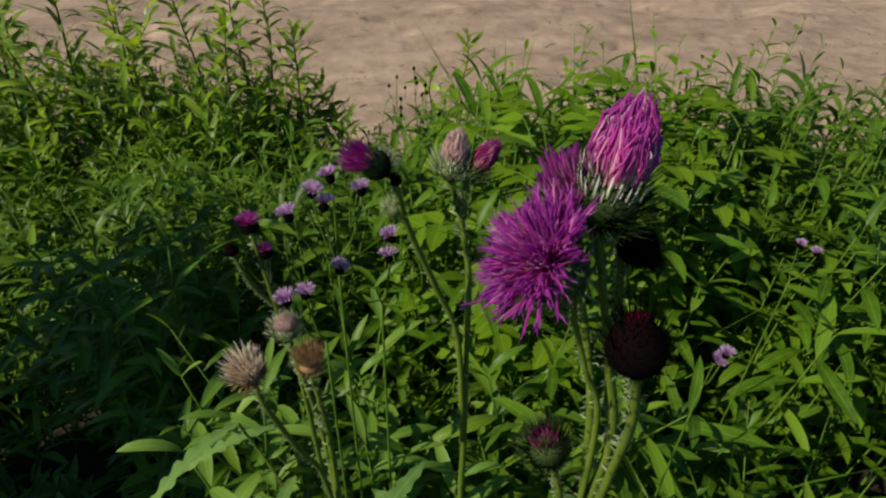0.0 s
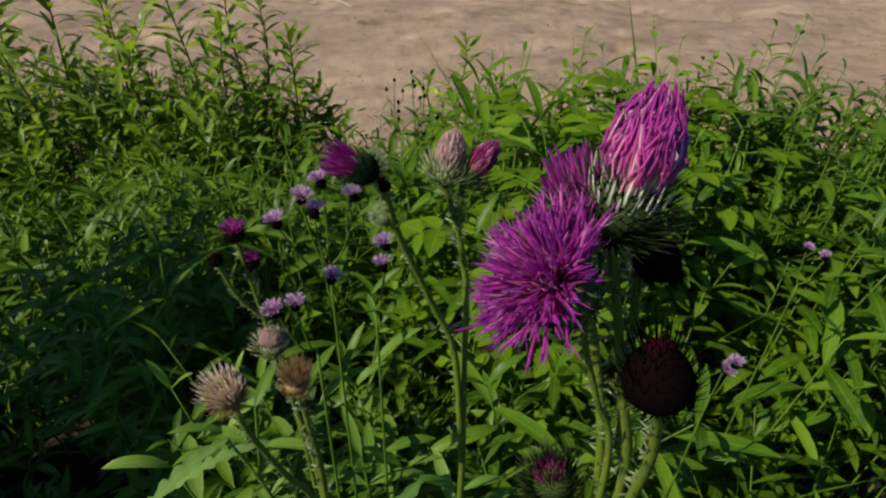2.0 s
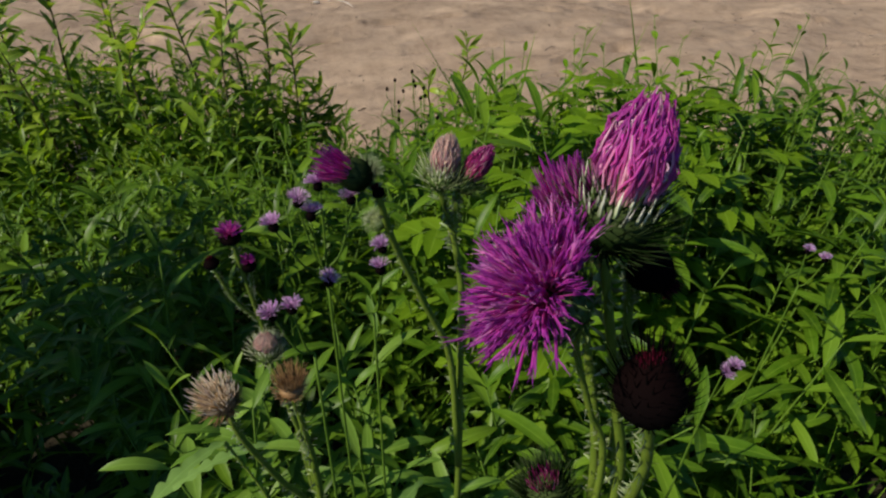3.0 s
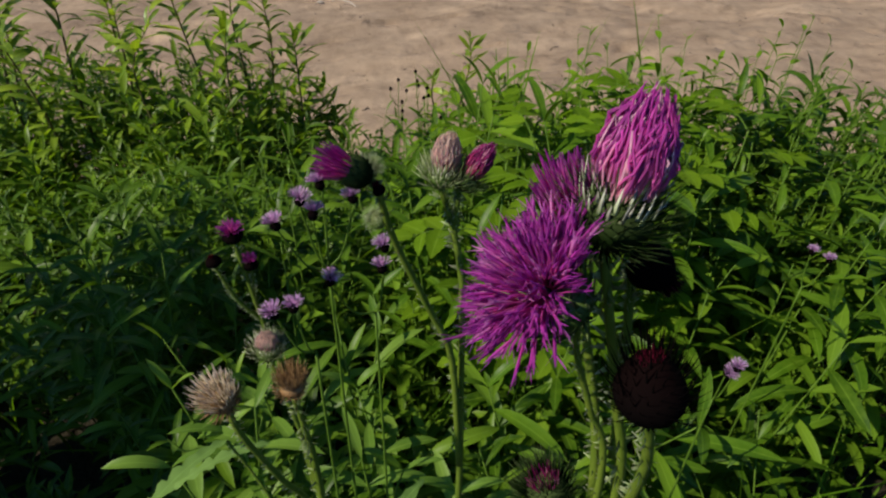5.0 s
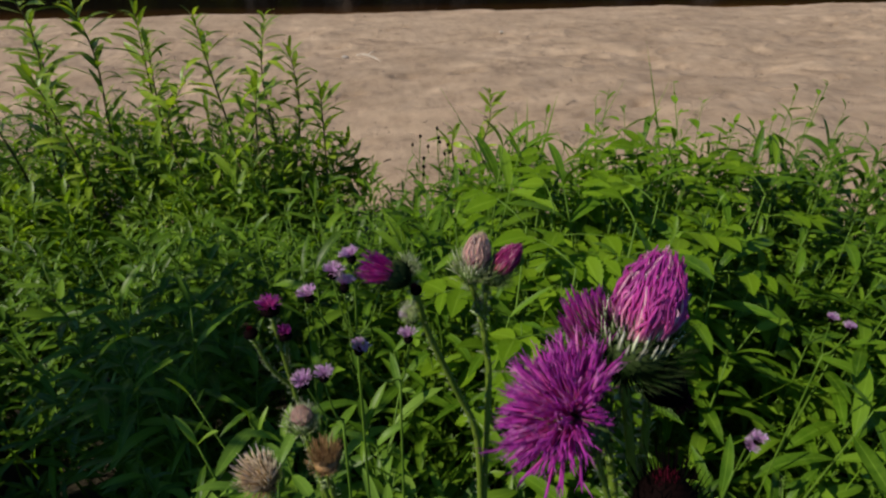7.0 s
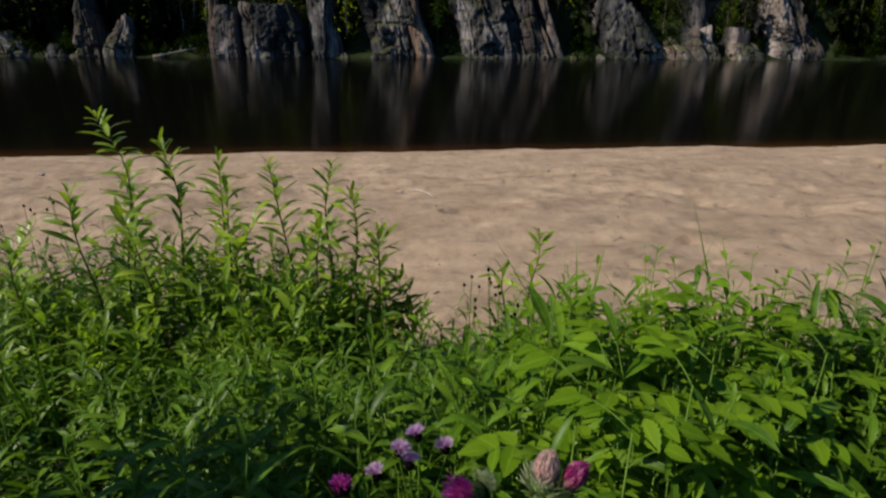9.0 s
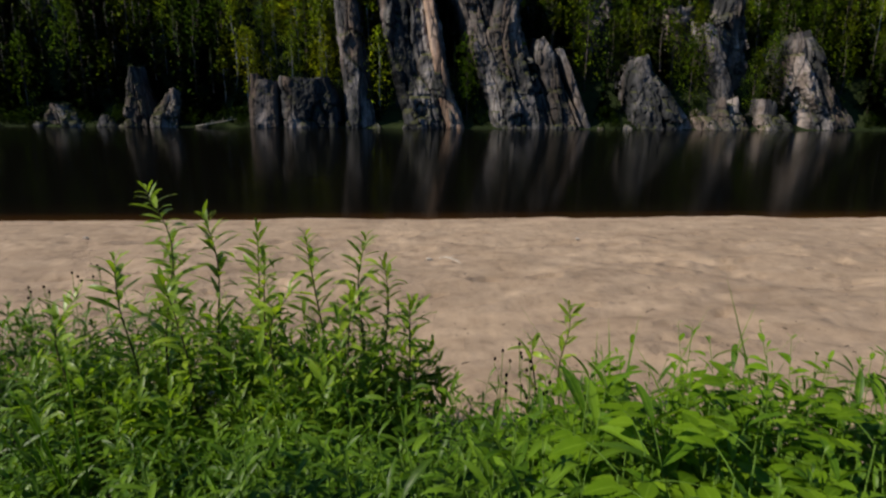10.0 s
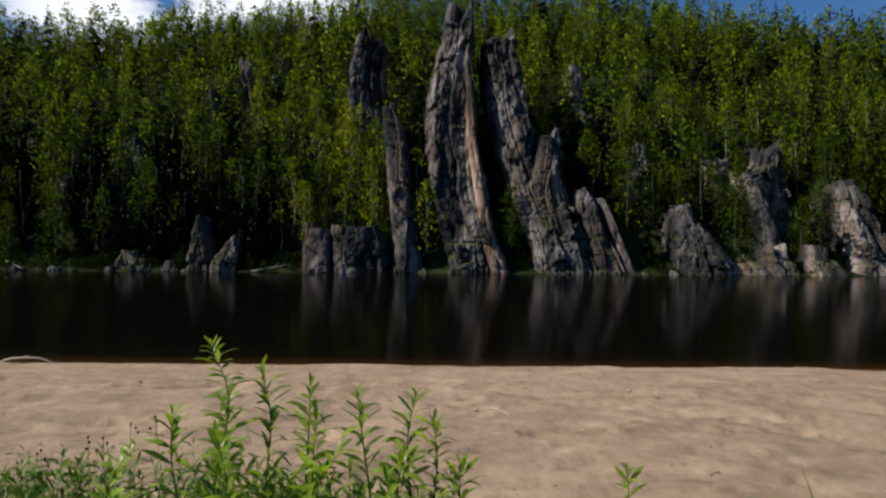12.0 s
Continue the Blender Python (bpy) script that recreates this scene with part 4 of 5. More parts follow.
left_side = lambda x, y, g: inside(x, y, g) & (x < 0.15 + g.normal(0, 0.15, len(x))) & (g.random(len(x)) < 1 - 0.45 * hollow(x, y))
right_side = lambda x, y, g: inside(x, y, g) & (x > 0.10 + g.normal(0, 0.15, len(x))) & (g.random(len(x)) < np.interp(y, (0.45, 0.65), (0.45, 1.0)))
leafy_stuff("small_leaved_herbs", "dense small-leaved green herbs of the meadow", 1600, 101, (-2.6, 0.5), (0.2, 3.0), left_side, HERB, 0.080, 0.0148, 17, (0.72, 1.08), (0.15, 1.10), (0.2, 1.3))
leafy_stuff("long_leaved_herbs", "dense green herbs with long narrow leaves", 1500, 102, (-0.1, 3.4), (0.2, 2.2), right_side, HERB, 0.096, 0.0165, 16, (0.72, 1.00), (0.2, 1.1), (0.4, 1.6), clump=0.62)
bright = lambda x, y, g: inside(x, y, g) & ((x - 0.62) ** 2 / 0.16 + (y - 1.15) ** 2 / 0.10 < 1)
leafy_stuff("lime_green_herbs", "yellow-green broad-leaved herbs by the sand", 230, 103, (0.1, 1.2), (0.7, 1.6), bright, LIME, 0.052, 0.019, 20, (0.92, 1.10), (0.1, 0.6), (0.2, 0.9), 0.6)
fringe = lambda x, y, g: (y > verge(x) - 0.30) & (y < verge(x) + 0.25 * g.random(len(x)) ** 2)
leafy_stuff("verge_herbs", "sparse green seedlings where the sand begins", 430, 104, (-2.6, 3.4), (1.3, 3.4), fringe, HERB, 0.046, 0.011, 11, (0.25, 0.75))
bushy = lambda x, y, g: inside(x, y, g) & (y > 0.62) & (x > 0.30)
leafy_stuff("bushy_herbs", "bushy bright green herbs along the sand", 620, 107, (0.3, 2.9), (0.62, 1.35), bushy, HERB, 0.064, 0.0150, 22, (0.86, 1.02), (0.2, 1.0), (0.3, 1.2), clump=0.25)

# grass among the herbs
g = np.random.default_rng(55)
gx, gy = g.uniform(-2.4, 3.2, 2600), g.uniform(0.25, 3.1, 2600)
keep = gy < verge(gx) + 0.05
gx, gy = gx[keep], gy[keep]
n = len(gx)
grass = Sheet()
add_blades(grass, np.stack([gx, gy, land(gx, gy)], 1), g.uniform(0, 6.28, n), g.uniform(1.15, 1.5, n), canopy(gx, gy) * g.uniform(0.7, 1.18, n), g.uniform(0.003, 0.007, n),
           g.uniform(0.1, 1.4, n), steps=7, full=0.25)
tagged(new("meadow_grass", grass.mesh("meadow_grass", GRASS)), "thin green grass blades among the herbs", "grass", kind="stuff")

# an added taller thicket, unseen just outside the view, keeps the low ground in shade
dense = lambda x, y, g: ((x + 1.40) ** 2 / 0.09 + (y - 0.44) ** 2 / 0.13 < 1)
leafy_stuff("tall_willow_thicket", "unseen willow thicket added to shade the low ground", 460, 106, (-1.72, -1.08), (0.04, 0.92), dense, WILLOW_DARK, 0.140, 0.046, 16, (4.5, 5.0), (0.2, 0.9), (0.1, 0.8), clump=0.1)

# single herbs, leaf by leaf
HERB_LEAVES = [leaf_mesh("leaf", 0.112, 0.0200, d, HERB_ONE) for d in (0.5, 0.9, 1.3)]
HERB_SMALL = [leaf_mesh("leaf", 0.076, 0.0150, d, HERB_ONE) for d in (0.4, 0.8, 1.2)]


def herb(x, y, tall, seed, meshes, label, pairs=9):
    g = np.random.default_rng(seed)
    z0 = float(land(np.array(x), np.array(y)))
    plant = thing("leafy_herb", (x, y, z0), label, "herb", "leafy herbs of the meadow")
    line = smooth_line([(0, 0, -0.02), g.normal(0, 0.012, 3) * (1, 1, 0) + (0, 0, tall * 0.5), g.normal(0, 0.035, 3) * (1, 1, 0) + (0, 0, tall)], 9)
    part("stem", tube(Sheet(), line, (0.0030, 0.0024, 0.0010), 6).mesh("stem", STEM), plant)
    turn = g.uniform(0, 6.28)
    for i in range(pairs):
        s = 0.35 + 0.65 * i / (pairs - 1)
        p = [np.interp(s, np.linspace(0, 1, 9), line[:, c]) for c in range(3)]
        turn += 1.45
        for j in range(2):
            size = g.uniform(0.75, 1.15) * (0.65 if i == pairs - 1 else 1)
            tilt = -g.uniform(0.15, 0.7) - (0.45 if i == pairs - 1 else 0)
            m = Matrix.LocRotScale(p, Euler((g.normal(0, 0.2), tilt, turn + math.pi * j + g.normal(0, 0.2))), (size, size, size))
            part("leaf", meshes[int(g.integers(3))], plant, m=m)
    return plant


PALE_ONE = leaf_material("pale_leaf_single", (0.085, 0.175, 0.018), (0.130, 0.240, 0.028), (0.200, 0.320, 0.045), rough=0.45, per_object=True, gloss=0.25)
PALE_LEAVES = [leaf_mesh("leaf", 0.085, 0.017, d, PALE_ONE) for d in (0.3, 0.8, 1.4)]
STRAPS = [leaf_mesh("leaf", 0.120, 0.014, d, HERB_ONE, full=0.45) for d in (0.3, 0.7, 1.1)]
LONG_LABEL, SMALL_LABEL = "upright green herb with long narrow paired leaves", "bushy green herb with small pointed leaves"
g = np.random.default_rng(66)
masters = [herb(0.55 + 0.1 * i, 0.62 + 0.05 * i, (0.66, 0.70, 0.62)[i], 200 + i, HERB_LEAVES, LONG_LABEL) for i in range(3)]
smalls = [herb(-0.3 - 0.1 * i, 0.85 + 0.06 * i, (0.52, 0.47, 0.50)[i], 210 + i, HERB_SMALL, SMALL_LABEL, 12) for i in range(3)]
for i, (x, y, tall) in enumerate(((-0.255, 0.760, 0.640), (0.20, 0.62, 0.66))):
    herb(x, y, tall, 230 + i, STRAPS, "green herb with long strap-shaped leaves", 6)
for i, (x, y, tall) in enumerate(((-0.075, 0.36, 0.66), (-0.045, 0.40, 0.62), (-0.100, 0.42, 0.68), (-0.010, 0.37, 0.60), (0.030, 0.40, 0.62), (0.065, 0.45, 0.60), (-0.060, 0.50, 0.62), (0.000, 0.52, 0.60), (-0.140, 0.50, 0.64), (0.095, 0.38, 0.56))):
    herb(x, y, tall, 250 + i, PALE_LEAVES, "pale green herb with narrow curling leaves", 8)
for i in range(118):
    right = i % 2 == 0
    x = g.uniform(0.18, 1.45) if right else g.uniform(-1.1, 0.12)
    y = g.uniform(0.42, 1.10) if right else g.uniform(0.72, 1.7)
    if hollow(np.array(x), np.array(y)) > 0.3:
        x += 0.55
    s = float(canopy(np.array(x), np.array(y))) / (0.66 if right else 0.50) * g.uniform(0.9, 1.08)
    z0 = float(land(np.array(x), np.array(y)))
    copy_thing((masters if right else smalls)[i % 3], Matrix.LocRotScale((x, y, z0), Euler((g.normal(0, 0.08), g.normal(0, 0.08), g.uniform(0, 6.28))), (1, 1, s)))

# herbs with feathered leaves: several toothed leaflets on one stalk
def toothed(name, length, width, material):
    v, along, across, steps = [], [], [], 14
    for i in range(steps + 1):
        s = i / steps
        w = width * 0.5 * (math.sin(math.pi * s ** 0.8) ** 0.85) * (1.0 + (0.14 if i % 2 else -0.08)) + 0.0004
        x, z = length * s, -0.18 * length * s * s
        v += [(x, w, z + 0.25 * w), (x, 0, z), (x, -w, z + 0.25 * w)]
        along += [s] * 3
        across += [1, 0, 1]
    return Sheet().add(v, [(3 * i + j, 3 * i + j + 1, 3 * i + j + 4, 3 * i + j + 3) for i in range(steps) for j in (0, 1)], along, across).mesh(name, material)


LEAFLETS = [toothed("leaflet", 0.042 * k2, 0.024 * k2, LIME_ONE) for k2 in (0.85, 1.0, 1.2)]


def feather_herb(x, y, top, seed):
    g = np.random.default_rng(seed)
    z0 = float(land(np.array(x), np.array(y)))
    tall = top - z0
    plant = thing("feather_leaved_herb", (x, y, z0), "yellow-green herb with toothed feathered leaves", "herb", "feather-leaved herbs")
    part("stem", tube(Sheet(), [(0, 0, -0.02), (0.005, 0.003, tall * 0.5), (0.01, -0.004, tall)], (0.0028, 0.0022, 0.0012), 6).mesh("stem", STEM), plant)
    for i in range(7):
        turn, rise = i * 2.4 + g.normal(0, 0.3), tall * (0.55 + 0.45 * i / 6)
        ln = g.uniform(0.09, 0.13)
        away = Vector((math.cos(turn), math.sin(turn), 0))
        line = [Vector((0.01 * rise / tall, 0, rise)) + away * ln * s + Vector((0, 0, ln * (0.45 * s - 0.40 * s * s))) for s in np.linspace(0, 1, 6)]
        stalk_part = part("leaf_stalk", tube(Sheet(), [tuple(q) for q in line], (0.0013, 0.0007), 5).mesh("leaf_stalk", STEM), plant)
        for j in range(7):
            s = (0.45, 0.45, 0.68, 0.68, 0.88, 0.88, 1.0)[j]
            p = line[0].lerp(line[-1], s)
            p.z = float(np.interp(s, np.linspace(0, 1, 6), [q.z for q in line]))
            side = 0 if j == 6 else (1.05 if j % 2 else -1.05)
            part("leaflet", LEAFLETS[int(g.integers(3))], stalk_part, m=Matrix.LocRotScale(p, Euler((g.normal(0, 0.25), g.normal(0.05, 0.2), turn + side + g.normal(0, 0.1))), None))


for i, (x, y, top) in enumerate(((0.46, 0.80, 0.74), (0.60, 0.86, 0.73), (0.74, 0.82, 0.72), (0.52, 0.98, 0.70), (0.68, 1.02, 0.70), (0.36, 0.92, 0.72), (0.86, 0.98, 0.68), (0.42, 1.08, 0.66), (0.58, 0.70, 0.70), (0.24, 0.66, 0.79), (0.40, 0.66, 0.78), (0.32, 0.76, 0.76), (0.28, 0.58, 0.77), (0.48, 0.74, 0.76), (0.58, 0.92, 0.75))):
    feather_herb(x, y, top, 240 + i)

# long strap leaves and tall grasses that stand out
for x, y, tall, seed, label in ((0.80, 0.97, 0.86, 1, "tall bent grass stalk by the sand"), (0.70, 1.36, 0.80, 9, "tuft of long arching grass blades"), (0.78, 1.34, 0.74, 10, "tuft of long arching grass blades"), (0.95, 0.80, 0.78, 11, "tuft of long arching grass blades"), (0.72, 0.78, 0.76, 12, "tuft of long arching grass blades"), (0.45, 1.25, 0.78, 2, "tuft of long arching grass blades"), (0.52, 1.30, 0.80, 3, "tuft of long arching grass blades"),
                                (1.15, 1.05, 0.74, 4, "tuft of long arching grass blades"), (0.58, 1.08, 0.86, 6, "tuft of long arching grass blades"), (0.30, 0.85, 0.74, 7, "tuft of long arching grass blades"), (-0.35, 1.25, 0.58, 8, "tuft of long arching grass blades"), (-0.95, 1.5, 0.62, 5, "tuft of long arching grass blades")):
    g = np.random.default_rng(300 + seed)
    z0 = float(land(np.array(x), np.array(y)))
    tuft = thing("grass_tuft", (x, y, z0), label, "grass", "grass tufts by the sand")
    for i in range(2 if seed == 1 else 9):
        sheet, one = Sheet(), np.array([1.0])
        add_blades(sheet, [g.normal(0, 0.012, 3) * (1, 1, 0)], one * g.uniform(0, 6.28), one * g.uniform(1.25, 1.52), one * (tall - z0) * g.uniform(0.75, 1.1), one * g.uniform(0.007, 0.013),
                   one * (0.3 if seed == 1 else g.uniform(0.3, 1.3)), steps=10, full=0.2)
        part("blade", sheet.mesh("blade", GRASS), tuft)


# ---- willow shoots ----
WILLOW_LEAVES = [leaf_mesh("leaf", 0.088, 0.0185, d, WILLOW, fold=0.25) for d in (0.3, 0.8, 1.4)]


def willow(x, y, top, seed, label="upright willow shoot with narrow glossy leaves"):
    g = np.random.default_rng(seed)
    z0 = float(land(np.array(x), np.array(y)))
    tall = top - z0
    shoot = thing("willow_shoot", (x, y, z0), label, "willow", "willow shoots by the beach")
    line = smooth_line([(0, 0, -0.03), (g.normal(0, 0.015), g.normal(0, 0.015), tall * 0.45), (g.normal(0, 0.02), g.normal(0, 0.02), tall * 0.8), (g.normal(0, 0.03), g.normal(0, 0.02), tall)], 14)
    part("stem", tube(Sheet(), line, (0.0055, 0.0045, 0.0028, 0.0010), 7).mesh("stem", TWIG), shoot)
    turn = g.uniform(0, 6.28)
    count = int(tall * 54)
    for i in range(count):
        s = 0.22 + 0.78 * i / (count - 1)
        p = [np.interp(s, np.linspace(0, 1, 14), line[:, c]) for c in range(3)]
        turn += 2.4 + g.normal(0, 0.25)
        size = g.uniform(0.90, 1.45) * (1.0 - 0.45 * max(0, (s - 0.8) / 0.2))
        tilt = -g.uniform(0.35, 0.85) - 0.5 * max(0, (s - 0.8) / 0.2)
        part("leaf", WILLOW_LEAVES[int(g.integers(3))], shoot, m=Matrix.LocRotScale(p, Euler((g.normal(0, 0.35), tilt, turn)), (size, size * g.uniform(0.85, 1.2), size)))
    return shoot


for i, (x, y, top) in enumerate(((-0.90, 2.12, 0.985), (-0.73, 2.15, 0.89), (-0.33, 2.15, 0.80), (-0.20, 2.18, 0.79), (-0.02, 1.98, 0.60), (-0.80, 1.98, 0.70), (-1.05, 2.12, 0.73),
                                 (-0.55, 2.05, 0.74), (-0.45, 1.95, 0.66), (-0.22, 1.90, 0.66), (-0.62, 2.30, 0.80), (-0.98, 2.32, 0.74), (-0.10, 2.30, 0.66), (-1.25, 2.05, 0.62),
                                 (0.72, 2.55, 0.37), (0.55, 2.35, 0.30))):
    willow(x, y, top, 400 + i, "small lone willow seedling on the sand" if i > 13 else "upright willow shoot with narrow glossy leaves")
thick = lambda x, y, g: ((x + 0.62) ** 2 / 0.62 + (y - 2.08) ** 2 / 0.13 < 1)
leafy_stuff("willow_thicket", "dark glossy leaves of the low willow thicket", 260, 105, (-1.5, 0.3), (1.6, 2.6), thick, WILLOW_DARK, 0.085, 0.020, 18, (0.95, 1.55), (0.2, 1.1), (0.1, 0.8))


# ---- thistles ----
def ribbon_tuft(sheet, base, axis, count, length, inner, outer, thick, g, curl=0.3, spread=0.25, lobes=True):
    """Florets: fine tapered tubes that fan out from a base between two angles from the axis."""
    a, b, c = side_frame(axis)
    for i in range(count):
        u = math.sqrt((i + 0.5) / count)
        ang = inner + (outer - inner) * u + g.normal(0, 0.06)
        turn = i * 2.39996 + g.normal(0, 0.2)
        out = a * math.cos(turn) + b * math.sin(turn)
        start = np.asarray(base) + out * spread * length * u
        ln = length * g.uniform(0.78, 1.12)
        pts = []
        for s in (0, 0.3, 0.6, 0.85, 1.0):
            w = ang * (1 + curl * (s - 0.5))
            pts.append(start + (c * math.cos(w) + out * math.sin(w)) * ln * s + g.normal(0, 0.012, 3) * ln * s)
        way = pts[-1] - pts[-2]
        p, q, _ = side_frame(way)
        ring = [p * math.cos(t) + q * math.sin(t) for t in (0, 2.094, 4.189)]
        rad = np.array((0.55, 0.45, 0.75, 1.0, 0.25)) * thick
        v = [pts[i2] + r * rad[i2] for i2 in range(5) for r in ring]
        f = [(i2 * 3 + j, i2 * 3 + (j + 1) % 3, i2 * 3 + 3 + (j + 1) % 3, i2 * 3 + 3 + j) for i2 in range(4) for j in range(3)]
        sheet.add(v, f, np.repeat((0, 0.3, 0.6, 0.85, 1.0), 3))
        if lobes and i % 2 == 0:
            for sgn in (-1, 1):
                side = unit(p * sgn + q * g.normal(0, 0.8)) * ln * 0.12
                tip = pts[3] + unit(way) * ln * 0.22 + side
                sheet.add([pts[3] + p * thick * 0.5, pts[3] - p * thick * 0.5, tip, (pts[3] + tip) / 2 + q * thick * 0.6], [(0, 1, 2, 3)], (0.85, 0.85, 1, 0.95))
    return sheet


def brush(sheet, base, axis, count, length, radius, profile, thick, g, messy=0.008, ragged=0.42, shingle=0.0):
    """A closed tuft: florets side by side in a bundle that swells and narrows by its profile."""
    a, b, c = side_frame(axis)
    for i in range(count):
        u = math.sqrt((i + 0.5) / count)
        turn = i * 2.39996 + g.normal(0, 0.15)
        out = a * math.cos(turn) + b * math.sin(turn)
        ln = length * (1 - ragged * u ** 2 * g.random()) * g.uniform(0.9, 1.04)
        wave = g.normal(0, 0.05 + 0.25 * shingle)
        pts, steps = [], (0, 0.25, 0.5, 0.75, 1.0)
        # in a shingled tuft the florets start at many heights and lie over one another
        low = shingle * 0.62 * g.random() if shingle else 0.0
        for step in steps:
            s = low + (1 - low) * step * (1 - 0.45 * shingle * g.random() * (step > 0.9))
            r = radius * u * float(np.interp(s * ln / length, (0, 0.35, 0.68, 1.0), profile))
            t2 = turn + wave * s
            pts.append(np.asarray(base) + c * ln * s + (a * math.cos(t2) + b * math.sin(t2)) * r + g.normal(0, messy, 3) * length * s)
        side, front = np.cross(c, out), out
        rad = np.array((0.8, 1.0, 1.0, 0.9, 0.2)) * thick * length
        ring = (side, front * 0.8, -side, -front * 0.5)
        v = [pts[q] + r * rad[q] for q in range(5) for r in ring]
        f = [(q * 4 + j, q * 4 + (j + 1) % 4, q * 4 + 4 + (j + 1) % 4, q * 4 + 4 + j) for q in range(4) for j in range(4)]
        sheet.add(v, f, np.repeat(low + (1 - low) * np.array(steps), 4))
    return sheet


FLORETS = []
for seed in range(6):
    g = np.random.default_rng(900 + seed)
    one = Sheet()
    ribbon_tuft(one, (0, 0, 0), (0, 0, 1), 1, 1.0, 0.0, 0.0, 0.024, g, 0.0, 0.0)
    for block in one.v:
        block[:, 0] += 0.14 * (seed % 3 - 1) * block[:, 2] ** 2
    FLORETS.append(one.mesh("floret", PURPLE_ONE))


def single_florets(body, base, axis, count, length, g):
    """The florets of a large open head, one by one, fanned out round the axis."""
    a, b, c = side_frame(axis)
    for i in range(count):
        u = math.sqrt((i + 0.5) / count)
        ang = 0.02 + 1.30 * u + g.normal(0, 0.10)
        turn = i * 2.39996 + g.normal(0, 0.2)
        out = a * math.cos(turn) + b * math.sin(turn)
        way = unit(c * math.cos(ang) + out * math.sin(ang))
        m = Vector(way).to_track_quat("Z", "Y").to_matrix().to_4x4()
        size = length * g.uniform(0.78, 1.02) * (0.84 + 0.16 * u if u < 0.9 else g.uniform(0.75, 1.15))
        m = Matrix.Translation(Vector(np.asarray(base) + out * 0.17 * length * u)) @ m @ Matrix.Rotation(g.uniform(0, 6.28), 4, "Z") @ Matrix.Diagonal((size, size, size, 1))
        part("floret", FLORETS[i % 6], body, m=m)


def egg(base, axis, long, wide, shape=0.8, sides=16, levels=11):
    """The closed cup of bracts below the florets."""
    a, b, c = side_frame(axis)
    turn = np.linspace(0, 2 * np.pi, sides, endpoint=False)
    v = []
    for i in range(levels):
        s = i / (levels - 1)
        r = wide * max(0.12, math.sin(math.pi * (0.06 + 0.82 * s ** shape)))
        v.append(np.asarray(base) + c * long * s + (np.cos(turn)[:, None] * a + np.sin(turn)[:, None] * b) * r)
    v = np.array(v)
    f = [(i * sides + j, i * sides + (j + 1) % sides, (i + 1) * sides + (j + 1) % sides, (i + 1) * sides + j) for i in range(levels - 1) for j in range(sides)]
    sheet = Sheet().add(v, f, np.repeat(np.linspace(0, 1, levels), sides))
    sheet.f.append([(levels - 1) * sides + j for j in range(sides)])
    return sheet


def bracts(base, axis, long, wide, count, size, g, flare=0.9, thick=0.06):
    """Narrow spine-tipped scales set spirally over the cup."""
    a, b, c = side_frame(axis)
    sheet = Sheet()
    for i in range(count):
        s = (i + 0.5) / count
        turn = i * 2.39996
        out = a * math.cos(turn) + b * math.sin(turn)
        r = wide * max(0.12, math.sin(math.pi * (0.06 + 0.82 * s ** 0.8))) * 0.96
        p = np.asarray(base) + c * long * s + out * r
        ang = flare * (1.0 - 0.75 * s) + g.normal(0, 0.12)
        way = unit(c * math.cos(ang) + out * math.sin(ang))
        side = np.cross(c, out) * size * thick
        ln = size * g.uniform(0.75, 1.2)
        nrm = unit(np.cross(way, side)) * size * thick * 0.5
        m1, tip = p + way * ln * 0.45, p + way * ln + c * ln * 0.1
        sheet.add([p + side, p - side, p + nrm, m1 + side * 0.7, m1 - side * 0.7, m1 + nrm * 0.7, tip], [(0, 1, 4, 3), (1, 2, 5, 4), (2, 0, 3, 5)], (0, 0, 0, 0.5, 0.5, 0.5, 1))
        k0 = sheet.count - 7
        sheet.f.extend([[k0 + 3, k0 + 4, k0 + 6], [k0 + 4, k0 + 5, k0 + 6], [k0 + 5, k0 + 3, k0 + 6]])
    return sheet


